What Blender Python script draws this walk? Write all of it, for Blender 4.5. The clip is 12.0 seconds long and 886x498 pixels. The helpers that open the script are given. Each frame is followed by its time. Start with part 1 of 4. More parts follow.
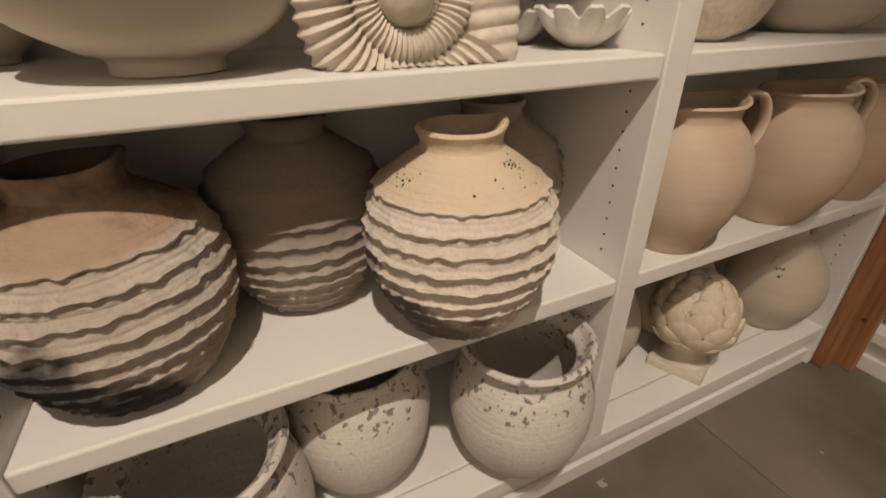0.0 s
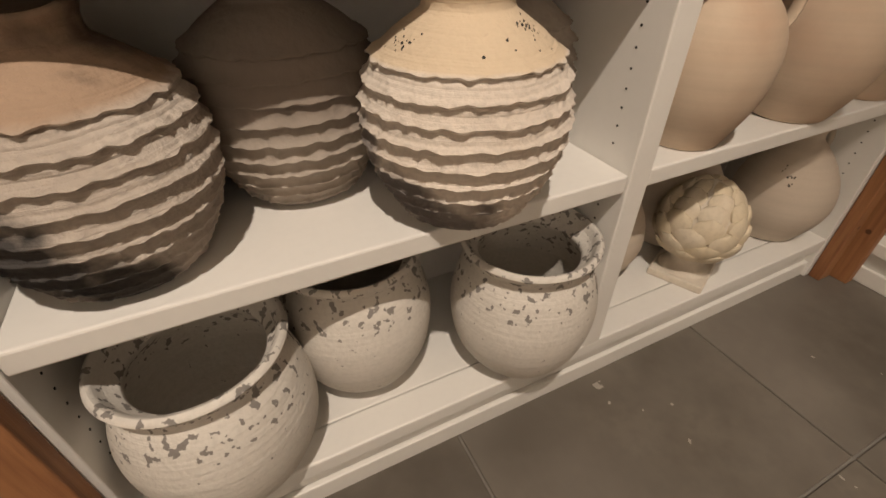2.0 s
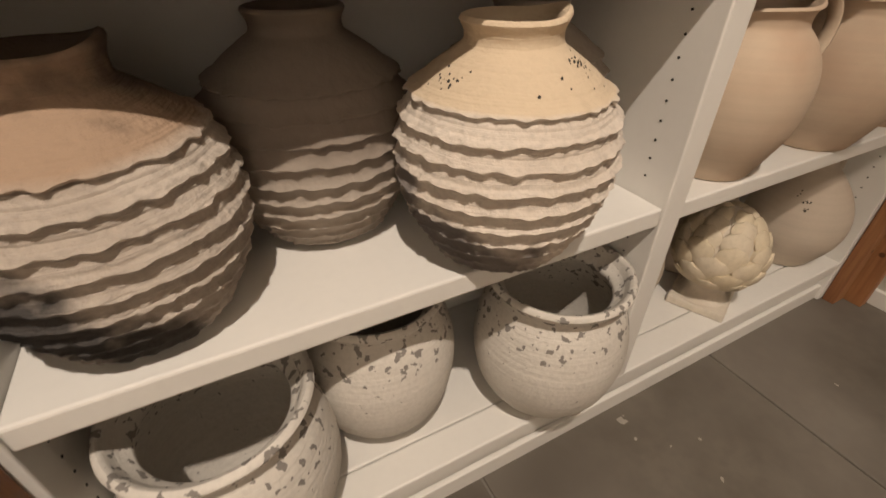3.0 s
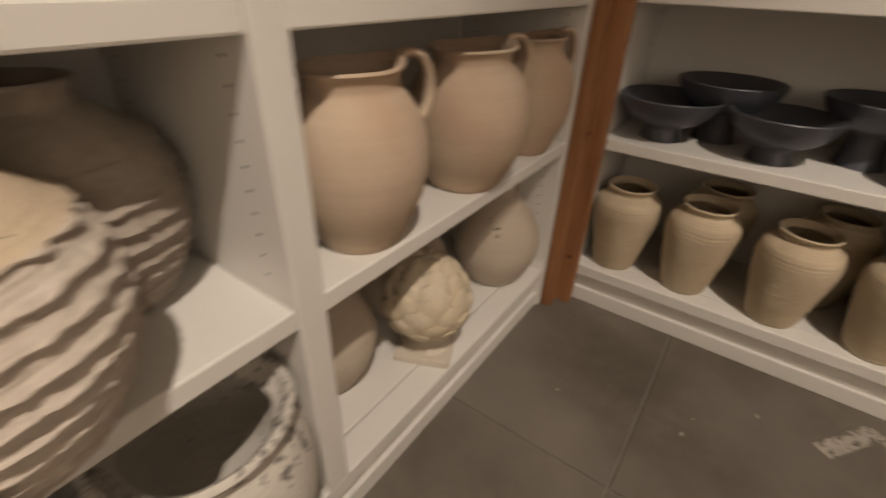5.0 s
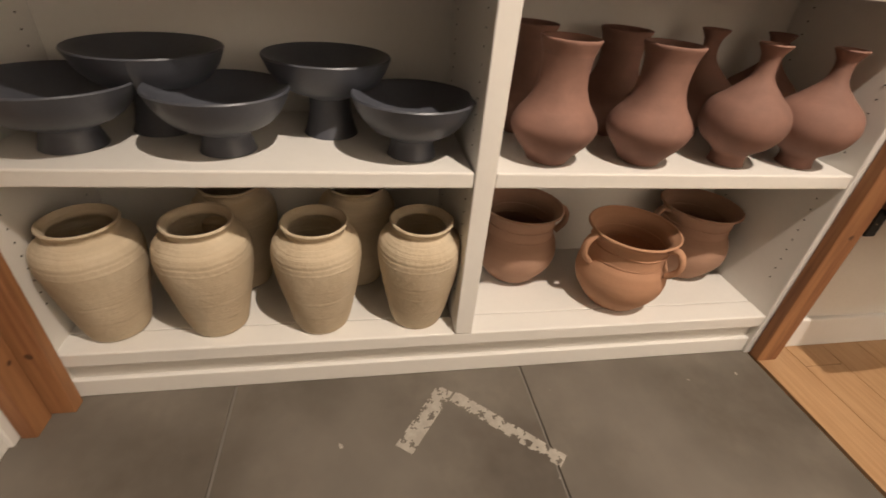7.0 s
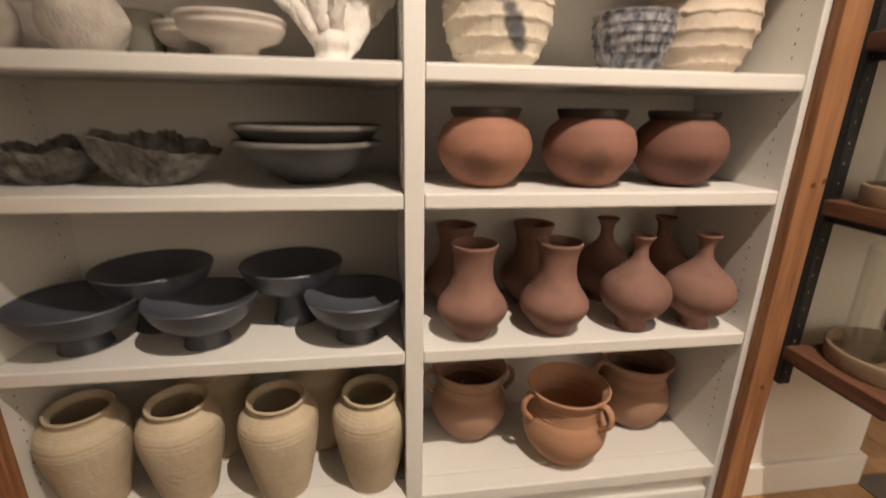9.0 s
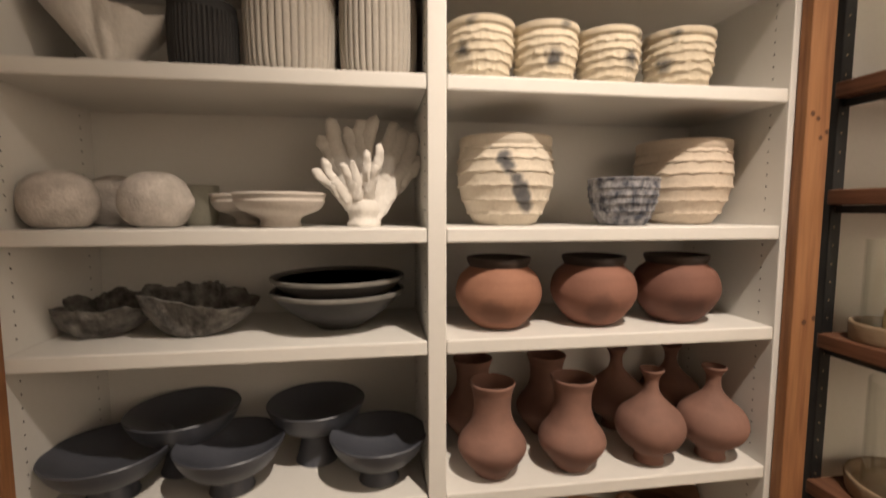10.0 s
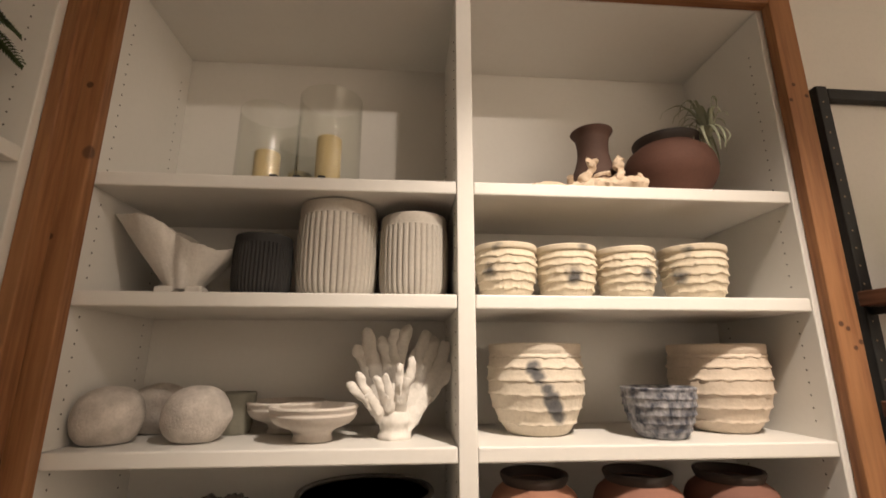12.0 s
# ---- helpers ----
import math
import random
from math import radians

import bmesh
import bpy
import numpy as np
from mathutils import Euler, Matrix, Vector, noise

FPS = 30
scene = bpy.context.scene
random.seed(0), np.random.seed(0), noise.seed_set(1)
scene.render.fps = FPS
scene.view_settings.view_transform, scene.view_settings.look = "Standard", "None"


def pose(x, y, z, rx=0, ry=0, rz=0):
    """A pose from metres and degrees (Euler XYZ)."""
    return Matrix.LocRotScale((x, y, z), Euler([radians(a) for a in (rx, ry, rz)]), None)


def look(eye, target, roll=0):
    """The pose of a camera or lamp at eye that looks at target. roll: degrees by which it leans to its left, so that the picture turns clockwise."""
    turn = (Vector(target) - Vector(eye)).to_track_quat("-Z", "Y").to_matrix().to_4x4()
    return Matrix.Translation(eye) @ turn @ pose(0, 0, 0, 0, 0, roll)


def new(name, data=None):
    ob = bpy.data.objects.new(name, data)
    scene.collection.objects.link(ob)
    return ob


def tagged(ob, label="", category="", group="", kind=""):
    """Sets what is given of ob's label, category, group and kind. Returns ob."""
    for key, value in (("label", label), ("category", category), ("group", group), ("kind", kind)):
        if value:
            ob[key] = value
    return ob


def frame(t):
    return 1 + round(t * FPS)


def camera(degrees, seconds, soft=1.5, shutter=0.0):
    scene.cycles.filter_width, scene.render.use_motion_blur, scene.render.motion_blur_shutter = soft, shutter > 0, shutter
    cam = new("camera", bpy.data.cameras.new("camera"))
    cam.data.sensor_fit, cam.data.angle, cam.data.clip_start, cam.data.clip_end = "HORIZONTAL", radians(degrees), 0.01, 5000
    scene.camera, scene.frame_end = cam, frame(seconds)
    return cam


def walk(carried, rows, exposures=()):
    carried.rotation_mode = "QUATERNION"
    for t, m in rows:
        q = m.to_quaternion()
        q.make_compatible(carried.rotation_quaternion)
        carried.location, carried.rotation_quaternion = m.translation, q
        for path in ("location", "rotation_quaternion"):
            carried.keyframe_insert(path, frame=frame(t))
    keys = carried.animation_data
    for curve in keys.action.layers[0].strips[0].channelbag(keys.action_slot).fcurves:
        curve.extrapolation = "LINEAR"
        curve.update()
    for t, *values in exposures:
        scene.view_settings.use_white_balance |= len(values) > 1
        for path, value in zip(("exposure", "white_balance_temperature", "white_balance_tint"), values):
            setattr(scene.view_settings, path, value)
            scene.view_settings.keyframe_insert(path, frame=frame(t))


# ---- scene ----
cam = camera(89.0, 12.0, soft=1.6, shutter=0.5)
PATH = [
    (0, (-1.683, -0.493, 1.06), (-0.926, 1.087, 0.096), -0.4),
    (0.5, (-1.686, -0.499, 1.037), (-0.958, 1.036, -0.017), -0.4),
    (1, (-1.689, -0.498, 1.015), (-0.991, 0.992, -0.122), -0.5),
    (1.5, (-1.695, -0.494, 0.993), (-1.002, 0.953, -0.201), -0.3),
    (2, (-1.693, -0.487, 0.982), (-0.989, 0.939, -0.231), -0.1),
    (2.5, (-1.716, -0.457, 0.985), (-0.989, 0.98, -0.201), 0.4),
    (2.7, (-1.73, -0.438, 0.987), (-0.994, 1.006, -0.185), 0.3),
    (4.3, (-1.615, -0.355, 0.992), (-0.516, 0.930, -0.076), 0.9),
    (4.5, (-1.559, -0.373, 1.000), (-0.386, 0.844, -0.069), 1.4),
    (5, (-1.376, -0.443, 1.016), (0.029, 0.521, -0.031), 2.1),
    (5.5, (-1.175, -0.517, 1.01), (0.428, 0.067, -0.034), 2.2),
    (6, (-1.032, -0.594, 0.984), (0.657, -0.398, -0.07), 3.6),
    (6.5, (-0.901, -0.667, 0.977), (0.772, -0.836, -0.107), 4.6),
    (7, (-0.829, -0.758, 0.978), (0.804, -1.109, -0.122), 5.5),
    (7.2, (-0.829, -0.784, 0.982), (0.811, -1.161, -0.099), 5.4),
    (8.8, (-0.956, -0.926, 1.153), (0.895, -1.247, 0.468), 1.7),
    (9, (-0.994, -0.929, 1.179), (0.897, -1.213, 0.592), 1.1),
    (9.5, (-1.017, -0.885, 1.262), (0.918, -1.181, 0.852), 0.5),
    (10, (-1.059, -0.873, 1.319), (0.913, -1.157, 1.142), 0.0),
    (10.5, (-1.088, -0.866, 1.361), (0.894, -1.135, 1.393), -0.2),
    (11, (-1.113, -0.861, 1.406), (0.863, -1.094, 1.609), -0.2),
    (11.5, (-1.125, -0.857, 1.44), (0.831, -1.047, 1.81), -0.0),
    (12, (-1.116, -0.866, 1.471), (0.821, -1.016, 1.948), 0.0),
]
walk(cam, [(t, look(eye, target, roll)) for t, eye, target, roll in PATH],
     [(0, -0.13), (2.0, 0.0), (2.5, 0.03), (4.5, -0.09), (5.0, -0.19), (5.5, 0.05), (6.5, 0.38), (7.0, 0.47), (9.0, 0.26), (9.5, 0.2), (10.0, 0.09), (12.0, 0.24)])

# ---- light ----
world = bpy.data.worlds.new("store")
scene.world = world
world.use_nodes = True
world.node_tree.nodes["Background"].inputs[0].default_value = (1.0, 0.85, 0.68, 1)
world.node_tree.nodes["Background"].inputs[1].default_value = 0.02


def spot(name, eye, target, watts, degrees=110, size=0.03, colour=(1.0, 0.848, 0.708)):
    lamp = bpy.data.lights.new(name, "SPOT")
    lamp.energy, lamp.spot_size, lamp.spot_blend, lamp.shadow_soft_size, lamp.color = watts, radians(degrees), 0.9, size, colour
    ob = new(name, lamp)
    ob.matrix_world = look(eye, target)
    return ob


spot("track_or_fill_spot", (-1.36, -1.62, 3.33), (0.0, -1.30, 0.60), 312, 56)
spot("track_or_fill_spot", (-1.95, -1.22, 3.19), (-1.45, 0.05, 0.70), 290, 48)
spot("track_or_fill_spot", (-1.3, -3.3, 3.19), (0.1, -2.6, 0.1), 24, 80)
# Added fill: turned to the unseen walls so that their bounce lifts the shelves.
spot("track_or_fill_spot", (-2.6, -3.0, 3.19), (-3.3, -3.6, 0.9), 430, 140, 0.08)
spot("track_or_fill_spot", (-1.92, -1.88, 3.33), (0.1, -0.80, 2.05), 70, 38, 0.045)

# ---- materials ----


def material(name, colour, second=None, scale=8.0, rough=0.8, bump=0.15, grain=120.0, metal=0.0, throw=0.0, spots=(), flake=None, stretch=(1, 1, 1), amount=0.6, spec=0.4, speck=0.25, rings_tint=0.35, rings_bump=2.0, band=None, figure=None):
    """A surface with a colour that drifts to a second one in clouds, fine grain, throwing rings (throw: rings a metre),
    stains and painted shade (spots: colour, place, radius), flakes (flake: colour, share, scale)
    and a second colour above a height, for other clay and for painted shade (band: colour, height, softness)."""
    m = bpy.data.materials.new(name)
    m.use_nodes = True
    nt = m.node_tree
    nodes, links = nt.nodes, nt.links
    bsdf = nodes["Principled BSDF"]
    bsdf.inputs["Roughness"].default_value = rough
    bsdf.inputs["Metallic"].default_value = metal
    bsdf.inputs["Specular IOR Level"].default_value = spec
    coord = nodes.new("ShaderNodeTexCoord")
    info = nodes.new("ShaderNodeObjectInfo")
    shift = nodes.new("ShaderNodeVectorMath")
    shift.operation = "MULTIPLY_ADD"
    shift.inputs[1].default_value = stretch
    links.new(coord.outputs["Object"], shift.inputs[0])
    wide = nodes.new("ShaderNodeVectorMath")
    wide.operation = "SCALE"
    wide.inputs[0].default_value = (7, 5, 3)
    links.new(info.outputs["Random"], wide.inputs["Scale"])
    links.new(wide.outputs[0], shift.inputs[2])

    def cloud(size, detail=4.0, vec=shift):
        n = nodes.new("ShaderNodeTexNoise")
        n.inputs["Scale"].default_value, n.inputs["Detail"].default_value = size, detail
        links.new(vec.outputs[0], n.inputs["Vector"])
        return n

    def mixed(fac, a, b):
        n = nodes.new("ShaderNodeMix")
        n.data_type = "RGBA"
        links.new(fac, n.inputs["Factor"])
        for sock, v in ((n.inputs["A"], a), (n.inputs["B"], b)):
            if isinstance(v, tuple):
                sock.default_value = (*v, 1)
            else:
                links.new(v, sock)
        return n.outputs["Result"]

    def ramp(value, low, high, top=1.0):
        n = nodes.new("ShaderNodeMapRange")
        n.inputs["From Min"].default_value, n.inputs["From Max"].default_value = low, high
        n.inputs["To Max"].default_value = top
        links.new(value, n.inputs["Value"])
        return n.outputs["Result"]

    second = second or tuple(0.82 * c for c in colour)
    big, fine = cloud(scale), cloud(grain, 3.0)
    out = mixed(ramp(big.outputs["Fac"], 0.35, 0.65, amount), colour, second)
    out = mixed(ramp(fine.outputs["Fac"], 0.45, 0.75, speck), out, tuple(0.6 * c for c in colour))
    if figure:
        tint, size, share = figure
        broad = cloud(size, 2.0)
        out = mixed(ramp(broad.outputs["Fac"], 0.40, 0.66, share), out, tint)
    height = fine.outputs["Fac"]
    if throw:
        sep = nodes.new("ShaderNodeSeparateXYZ")
        links.new(coord.outputs["Object"], sep.inputs[0])
        add = nodes.new("ShaderNodeMath")
        add.operation = "MULTIPLY_ADD"
        add.inputs[1].default_value = 0.012
        links.new(big.outputs["Fac"], add.inputs[0])
        links.new(sep.outputs["Z"], add.inputs[2])
        comb = nodes.new("ShaderNodeCombineXYZ")
        links.new(add.outputs[0], comb.inputs["Z"])
        rings = cloud(throw, 3.0, comb)
        out = mixed(ramp(rings.outputs["Fac"], 0.4, 0.7, rings_tint), out, tuple(0.72 * c for c in colour))
        both = nodes.new("ShaderNodeMath")
        both.operation = "MULTIPLY_ADD"
        both.inputs[1].default_value = rings_bump
        links.new(rings.outputs["Fac"], both.inputs[0])
        links.new(height, both.inputs[2])
        height = both.outputs[0]
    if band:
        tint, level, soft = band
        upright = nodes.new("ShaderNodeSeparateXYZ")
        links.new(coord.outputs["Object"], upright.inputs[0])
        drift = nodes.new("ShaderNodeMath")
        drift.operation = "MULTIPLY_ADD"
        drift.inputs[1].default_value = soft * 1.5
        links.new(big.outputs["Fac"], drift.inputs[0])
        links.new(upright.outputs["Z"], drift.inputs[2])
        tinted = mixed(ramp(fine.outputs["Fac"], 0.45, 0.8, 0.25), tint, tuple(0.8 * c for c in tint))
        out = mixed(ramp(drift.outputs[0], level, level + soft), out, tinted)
    if flake:
        tint, share, size = flake
        f = cloud(size, 2.5)
        sep = nodes.new("ShaderNodeSeparateXYZ")
        links.new(coord.outputs["Object"], sep.inputs[0])
        zone = nodes.new("ShaderNodeMapRange")
        zone.inputs["From Min"].default_value, zone.inputs["From Max"].default_value = 0.19, 0.25
        zone.inputs["To Min"].default_value, zone.inputs["To Max"].default_value = -0.12, 0.02
        links.new(sep.outputs["Z"], zone.inputs["Value"])
        low = nodes.new("ShaderNodeMapRange")
        low.inputs["From Min"].default_value, low.inputs["From Max"].default_value = 0.0, 0.035
        low.inputs["To Min"].default_value, low.inputs["To Max"].default_value = 0.11, 0.0
        links.new(sep.outputs["Z"], low.inputs["Value"])
        a = nodes.new("ShaderNodeMath")
        links.new(zone.outputs[0], a.inputs[0])
        links.new(low.outputs[0], a.inputs[1])
        b = nodes.new("ShaderNodeMath")
        links.new(f.outputs["Fac"], b.inputs[0])
        links.new(a.outputs[0], b.inputs[1])
        out = mixed(ramp(b.outputs[0], 1 - share, 1.02 - share), out, tint)
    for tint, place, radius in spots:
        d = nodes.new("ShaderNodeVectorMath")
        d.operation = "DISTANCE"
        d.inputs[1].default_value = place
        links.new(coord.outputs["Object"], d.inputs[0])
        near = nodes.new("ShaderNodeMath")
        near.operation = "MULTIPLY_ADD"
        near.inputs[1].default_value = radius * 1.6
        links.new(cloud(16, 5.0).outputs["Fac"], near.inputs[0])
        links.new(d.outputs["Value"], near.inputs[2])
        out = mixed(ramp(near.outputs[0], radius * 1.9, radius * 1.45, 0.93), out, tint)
    links.new(out, bsdf.inputs["Base Color"])
    bm = nodes.new("ShaderNodeBump")
    bm.inputs["Strength"].default_value = bump
    bm.inputs["Distance"].default_value = 0.004
    links.new(height, bm.inputs["Height"])
    links.new(bm.outputs[0], bsdf.inputs["Normal"])
    return m


def wood(name, light, dark, along="Z", rough=0.6, bump=0.25, knots=(), figure=None):
    stretch = {"Z": (1, 1, 0.06), "X": (0.06, 1, 1), "Y": (1, 0.06, 1)}[along]
    m = material(name, light, dark, scale=95, rough=rough, bump=bump, grain=420, stretch=stretch, amount=0.85, spots=knots, figure=figure)
    return m


def glass(name):
    """Thin clear glass: it lets the light through and mirrors by the angle."""
    m = bpy.data.materials.new(name)
    m.use_nodes = True
    nodes, links = m.node_tree.nodes, m.node_tree.links
    nodes.remove(nodes["Principled BSDF"])
    clear = nodes.new("ShaderNodeBsdfTransparent")
    clear.inputs[0].default_value = (0.97, 0.975, 0.96, 1)
    gloss = nodes.new("ShaderNodeBsdfGlossy")
    gloss.inputs["Roughness"].default_value = 0.035
    facing = nodes.new("ShaderNodeLayerWeight")
    facing.inputs["Blend"].default_value = 0.5
    steep = nodes.new("ShaderNodeMath")
    steep.operation = "POWER"
    steep.inputs[1].default_value = 4.0
    links.new(facing.outputs["Facing"], steep.inputs[0])
    amount = nodes.new("ShaderNodeMapRange")
    amount.inputs["To Min"].default_value, amount.inputs["To Max"].default_value = 0.045, 0.50
    links.new(steep.outputs[0], amount.inputs["Value"])
    wave = nodes.new("ShaderNodeTexNoise")
    wave.inputs["Scale"].default_value = 1.0
    coord = nodes.new("ShaderNodeTexCoord")
    squeeze = nodes.new("ShaderNodeVectorMath")
    squeeze.operation = "MULTIPLY"
    squeeze.inputs[1].default_value = (9, 9, 75)
    links.new(coord.outputs["Object"], squeeze.inputs[0])
    links.new(squeeze.outputs[0], wave.inputs["Vector"])
    bm = nodes.new("ShaderNodeBump")
    bm.inputs["Strength"].default_value = 0.35
    bm.inputs["Distance"].default_value = 0.004
    links.new(wave.outputs["Fac"], bm.inputs["Height"])
    links.new(bm.outputs[0], gloss.inputs["Normal"])
    mix = nodes.new("ShaderNodeMixShader")
    links.new(amount.outputs[0], mix.inputs[0])
    links.new(clear.outputs[0], mix.inputs[1])
    links.new(gloss.outputs[0], mix.inputs[2])
    links.new(mix.outputs[0], nodes["Material Output"].inputs["Surface"])
    return m


PAINT = material("white_shelf_paint", (0.74, 0.72, 0.68), (0.68, 0.66, 0.62), scale=3, rough=0.45, bump=0.04, grain=60, speck=0.05, amount=0.4)
WALL = material("wall_paint", (0.72, 0.69, 0.64), (0.66, 0.63, 0.58), scale=2, rough=0.8, bump=0.08, grain=90, speck=0.08)
CEILING = material("ceiling_paint", (0.70, 0.67, 0.63), scale=2, rough=0.9)
KNOTS = [((0.075, 0.030, 0.014), p, 0.0075) for p in ((0.055, -0.036, 0.19), (0.035, -0.036, 0.62), (0.05, -0.036, 2.15), (0.03, -0.036, 1.75), (1.995, -0.036, 1.50), (2.012, -0.036, 1.515), (1.985, -0.036, 1.02), (2.015, -0.036, 1.03), (1.975, -0.036, 2.25), (1.99, -0.036, 0.45), (0.022, -0.036, 1.83), (1.968, -0.036, 1.56), (1.985, -0.036, 1.548), (1.958, -0.036, 2.20), (2.008, -0.036, 2.215), (-0.07, -0.036, 0.62), (-0.06, -0.036, 0.20))]
TRIM = wood("reddish_pine", (0.315, 0.142, 0.060), (0.175, 0.070, 0.030), knots=KNOTS + [((0.11, 0.050, 0.026), (0.080, -0.036, 1.965), 0.014)], figure=((0.39, 0.19, 0.080), 22, 0.55))
TRIM_Y = wood("reddish_pine_beam", (0.315, 0.142, 0.060), (0.175, 0.070, 0.030), "X")
CONCRETE = material("worn_concrete", (0.150, 0.130, 0.106), (0.072, 0.060, 0.048), scale=5, rough=0.55, spec=0.22, bump=0.12, grain=28, amount=0.75, speck=0.4, figure=((0.185, 0.165, 0.140), 2.2, 0.55))
GROUT = material("grout", (0.20, 0.18, 0.155), scale=20, rough=0.9)
CHALK = material("worn_paint", (0.38, 0.35, 0.30), (0.27, 0.24, 0.20), scale=40, rough=0.8)
PLANK = wood("oak_plank", (0.44, 0.27, 0.14), (0.36, 0.205, 0.10), "X", 0.45, 0.08)
HOLE = material("dark_hole", (0.03, 0.028, 0.025), rough=0.9)
BUFF = material("buff_clay", (0.55, 0.445, 0.335), (0.43, 0.295, 0.205), scale=5, amount=0.8, speck=0.06, throw=60, bump=0.08, rough=0.85)
STRAW = material("straw_clay", (0.56, 0.470, 0.340), (0.41, 0.315, 0.205), scale=9, throw=110, bump=0.5, speck=0.1, grain=60, rough=0.85)
PALE = material("pale_clay", (0.56, 0.495, 0.41), (0.49, 0.42, 0.34), scale=4, speck=0.08, throw=60, bump=0.12, rough=0.85)
# Black stains first; the last spot paints shelf shade on the neck.
SMOKED_SHADED = material("smoke_stained_shaded_clay", (0.49, 0.43, 0.37), (0.33, 0.275, 0.225), scale=9, bump=0.7, rough=0.9, speck=0.6, grain=120, throw=150, rings_tint=0.4, rings_bump=1.8,
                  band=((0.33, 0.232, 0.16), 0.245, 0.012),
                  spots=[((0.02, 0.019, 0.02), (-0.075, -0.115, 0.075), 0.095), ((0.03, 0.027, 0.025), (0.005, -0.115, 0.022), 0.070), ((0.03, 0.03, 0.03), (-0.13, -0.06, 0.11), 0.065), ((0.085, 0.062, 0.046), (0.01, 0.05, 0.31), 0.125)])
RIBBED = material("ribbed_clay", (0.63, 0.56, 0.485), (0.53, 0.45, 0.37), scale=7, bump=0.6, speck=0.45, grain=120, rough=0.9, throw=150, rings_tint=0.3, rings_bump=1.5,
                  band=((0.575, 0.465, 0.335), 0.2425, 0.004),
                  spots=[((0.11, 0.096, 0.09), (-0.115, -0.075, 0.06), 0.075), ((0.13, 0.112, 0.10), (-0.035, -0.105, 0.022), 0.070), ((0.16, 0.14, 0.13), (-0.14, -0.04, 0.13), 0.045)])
# The darker band puts the shelf's shade into the colour of the jar's top.
TOP_SHADED = material("top_shaded_ribbed_clay", (0.38, 0.33, 0.28), (0.24, 0.195, 0.155), scale=9, bump=0.5, speck=0.4, grain=75, rough=0.9,
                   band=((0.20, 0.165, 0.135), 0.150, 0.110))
GREYED = material("greyed_ribbed_clay", (0.38, 0.33, 0.28), (0.25, 0.21, 0.17), scale=9, bump=0.5, speck=0.4, grain=75, rough=0.9)
CREAM = material("cream_ribbed_clay", (0.64, 0.56, 0.43), (0.55, 0.47, 0.36), scale=8, bump=0.25, rough=0.9,
                 spots=[((0.06, 0.06, 0.065), (-0.10, 0.015, 0.06), 0.035), ((0.08, 0.08, 0.08), (-0.11, -0.02, 0.13), 0.03)])
ECRU = material("ecru_ribbed_clay", (0.62, 0.53, 0.43), (0.52, 0.42, 0.33), scale=6, bump=0.25, rough=0.9)
CHIPPED = material("chipped_whitewash", (0.66, 0.62, 0.56), (0.58, 0.54, 0.48), scale=10, throw=70, bump=0.4, rough=0.75, flake=((0.22, 0.20, 0.18), 0.40, 62))
TERRA = material("terracotta", (0.32, 0.155, 0.100), (0.195, 0.090, 0.060), scale=9, speck=0.1, throw=60, bump=0.12, rough=0.8, spots=[((0.19, 0.092, 0.062), (-0.104, 0.030, 0.048), 0.050)])
ORANGE = material("orange_terracotta", (0.46, 0.255, 0.15), (0.36, 0.185, 0.11), scale=6, speck=0.1, throw=60, bump=0.12, rough=0.8)
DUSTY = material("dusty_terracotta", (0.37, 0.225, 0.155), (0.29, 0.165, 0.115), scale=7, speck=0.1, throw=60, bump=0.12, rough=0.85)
ROSY = material("rosy_terracotta", (0.25, 0.133, 0.100), (0.135, 0.074, 0.058), scale=11, speck=0.1, throw=40, bump=0.12, rough=0.8)
SOOT = material("sooty_rim", (0.035, 0.028, 0.025), (0.06, 0.04, 0.03), rough=0.7)
IRON = material("blackened_metal", (0.082, 0.087, 0.104), (0.056, 0.060, 0.074), scale=9, rough=0.42, bump=0.08, metal=0.1, spec=0.5)
BLACK_CLAY = material("black_clay", (0.035, 0.034, 0.033), (0.06, 0.058, 0.055), scale=12, rough=0.6, bump=0.25)
ASH = material("grey_stone", (0.19, 0.178, 0.162), (0.035, 0.032, 0.030), scale=34, rough=0.95, bump=1.0, grain=130, amount=0.9, speck=0.8)
PLASTER = material("white_plaster", (0.70, 0.665, 0.615), (0.58, 0.54, 0.49), scale=14, rough=0.9, bump=0.35)
MOTTLED = material("mottled_plaster", (0.62, 0.57, 0.52), (0.36, 0.325, 0.29), scale=24, rough=0.95, bump=0.6, grain=160, amount=0.7, speck=0.4)
STONE = material("cast_stone", (0.64, 0.58, 0.49), (0.52, 0.45, 0.36), scale=9, rough=0.9, bump=0.3)
YELLOW_STONE = material("yellowed_stone", (0.60, 0.51, 0.36), (0.65, 0.58, 0.48), scale=9, rough=0.9, bump=0.3)
FLUTED = material("light_cement", (0.46, 0.425, 0.375), (0.39, 0.36, 0.315), scale=10, rough=0.9, bump=0.2)
CHARCOAL = material("charcoal_cement", (0.022, 0.021, 0.021), (0.034, 0.032, 0.031), scale=10, rough=0.75, bump=0.2)
BLUE = material("blue_black_glaze", (0.05, 0.055, 0.075), (0.42, 0.41, 0.42), scale=45, rough=0.6, bump=0.6, stretch=(1, 1, 0.7), amount=0.9)
STEEL = material("black_steel", (0.015, 0.015, 0.015), (0.03, 0.03, 0.03), rough=0.5, metal=0.3)
RACK_WOOD = wood("dark_rack_wood", (0.17, 0.075, 0.04), (0.09, 0.036, 0.018), "X")
TRAY = material("tray_wood", (0.29, 0.21, 0.135), (0.22, 0.15, 0.09), scale=20, rough=0.6, stretch=(1, 1, 6))
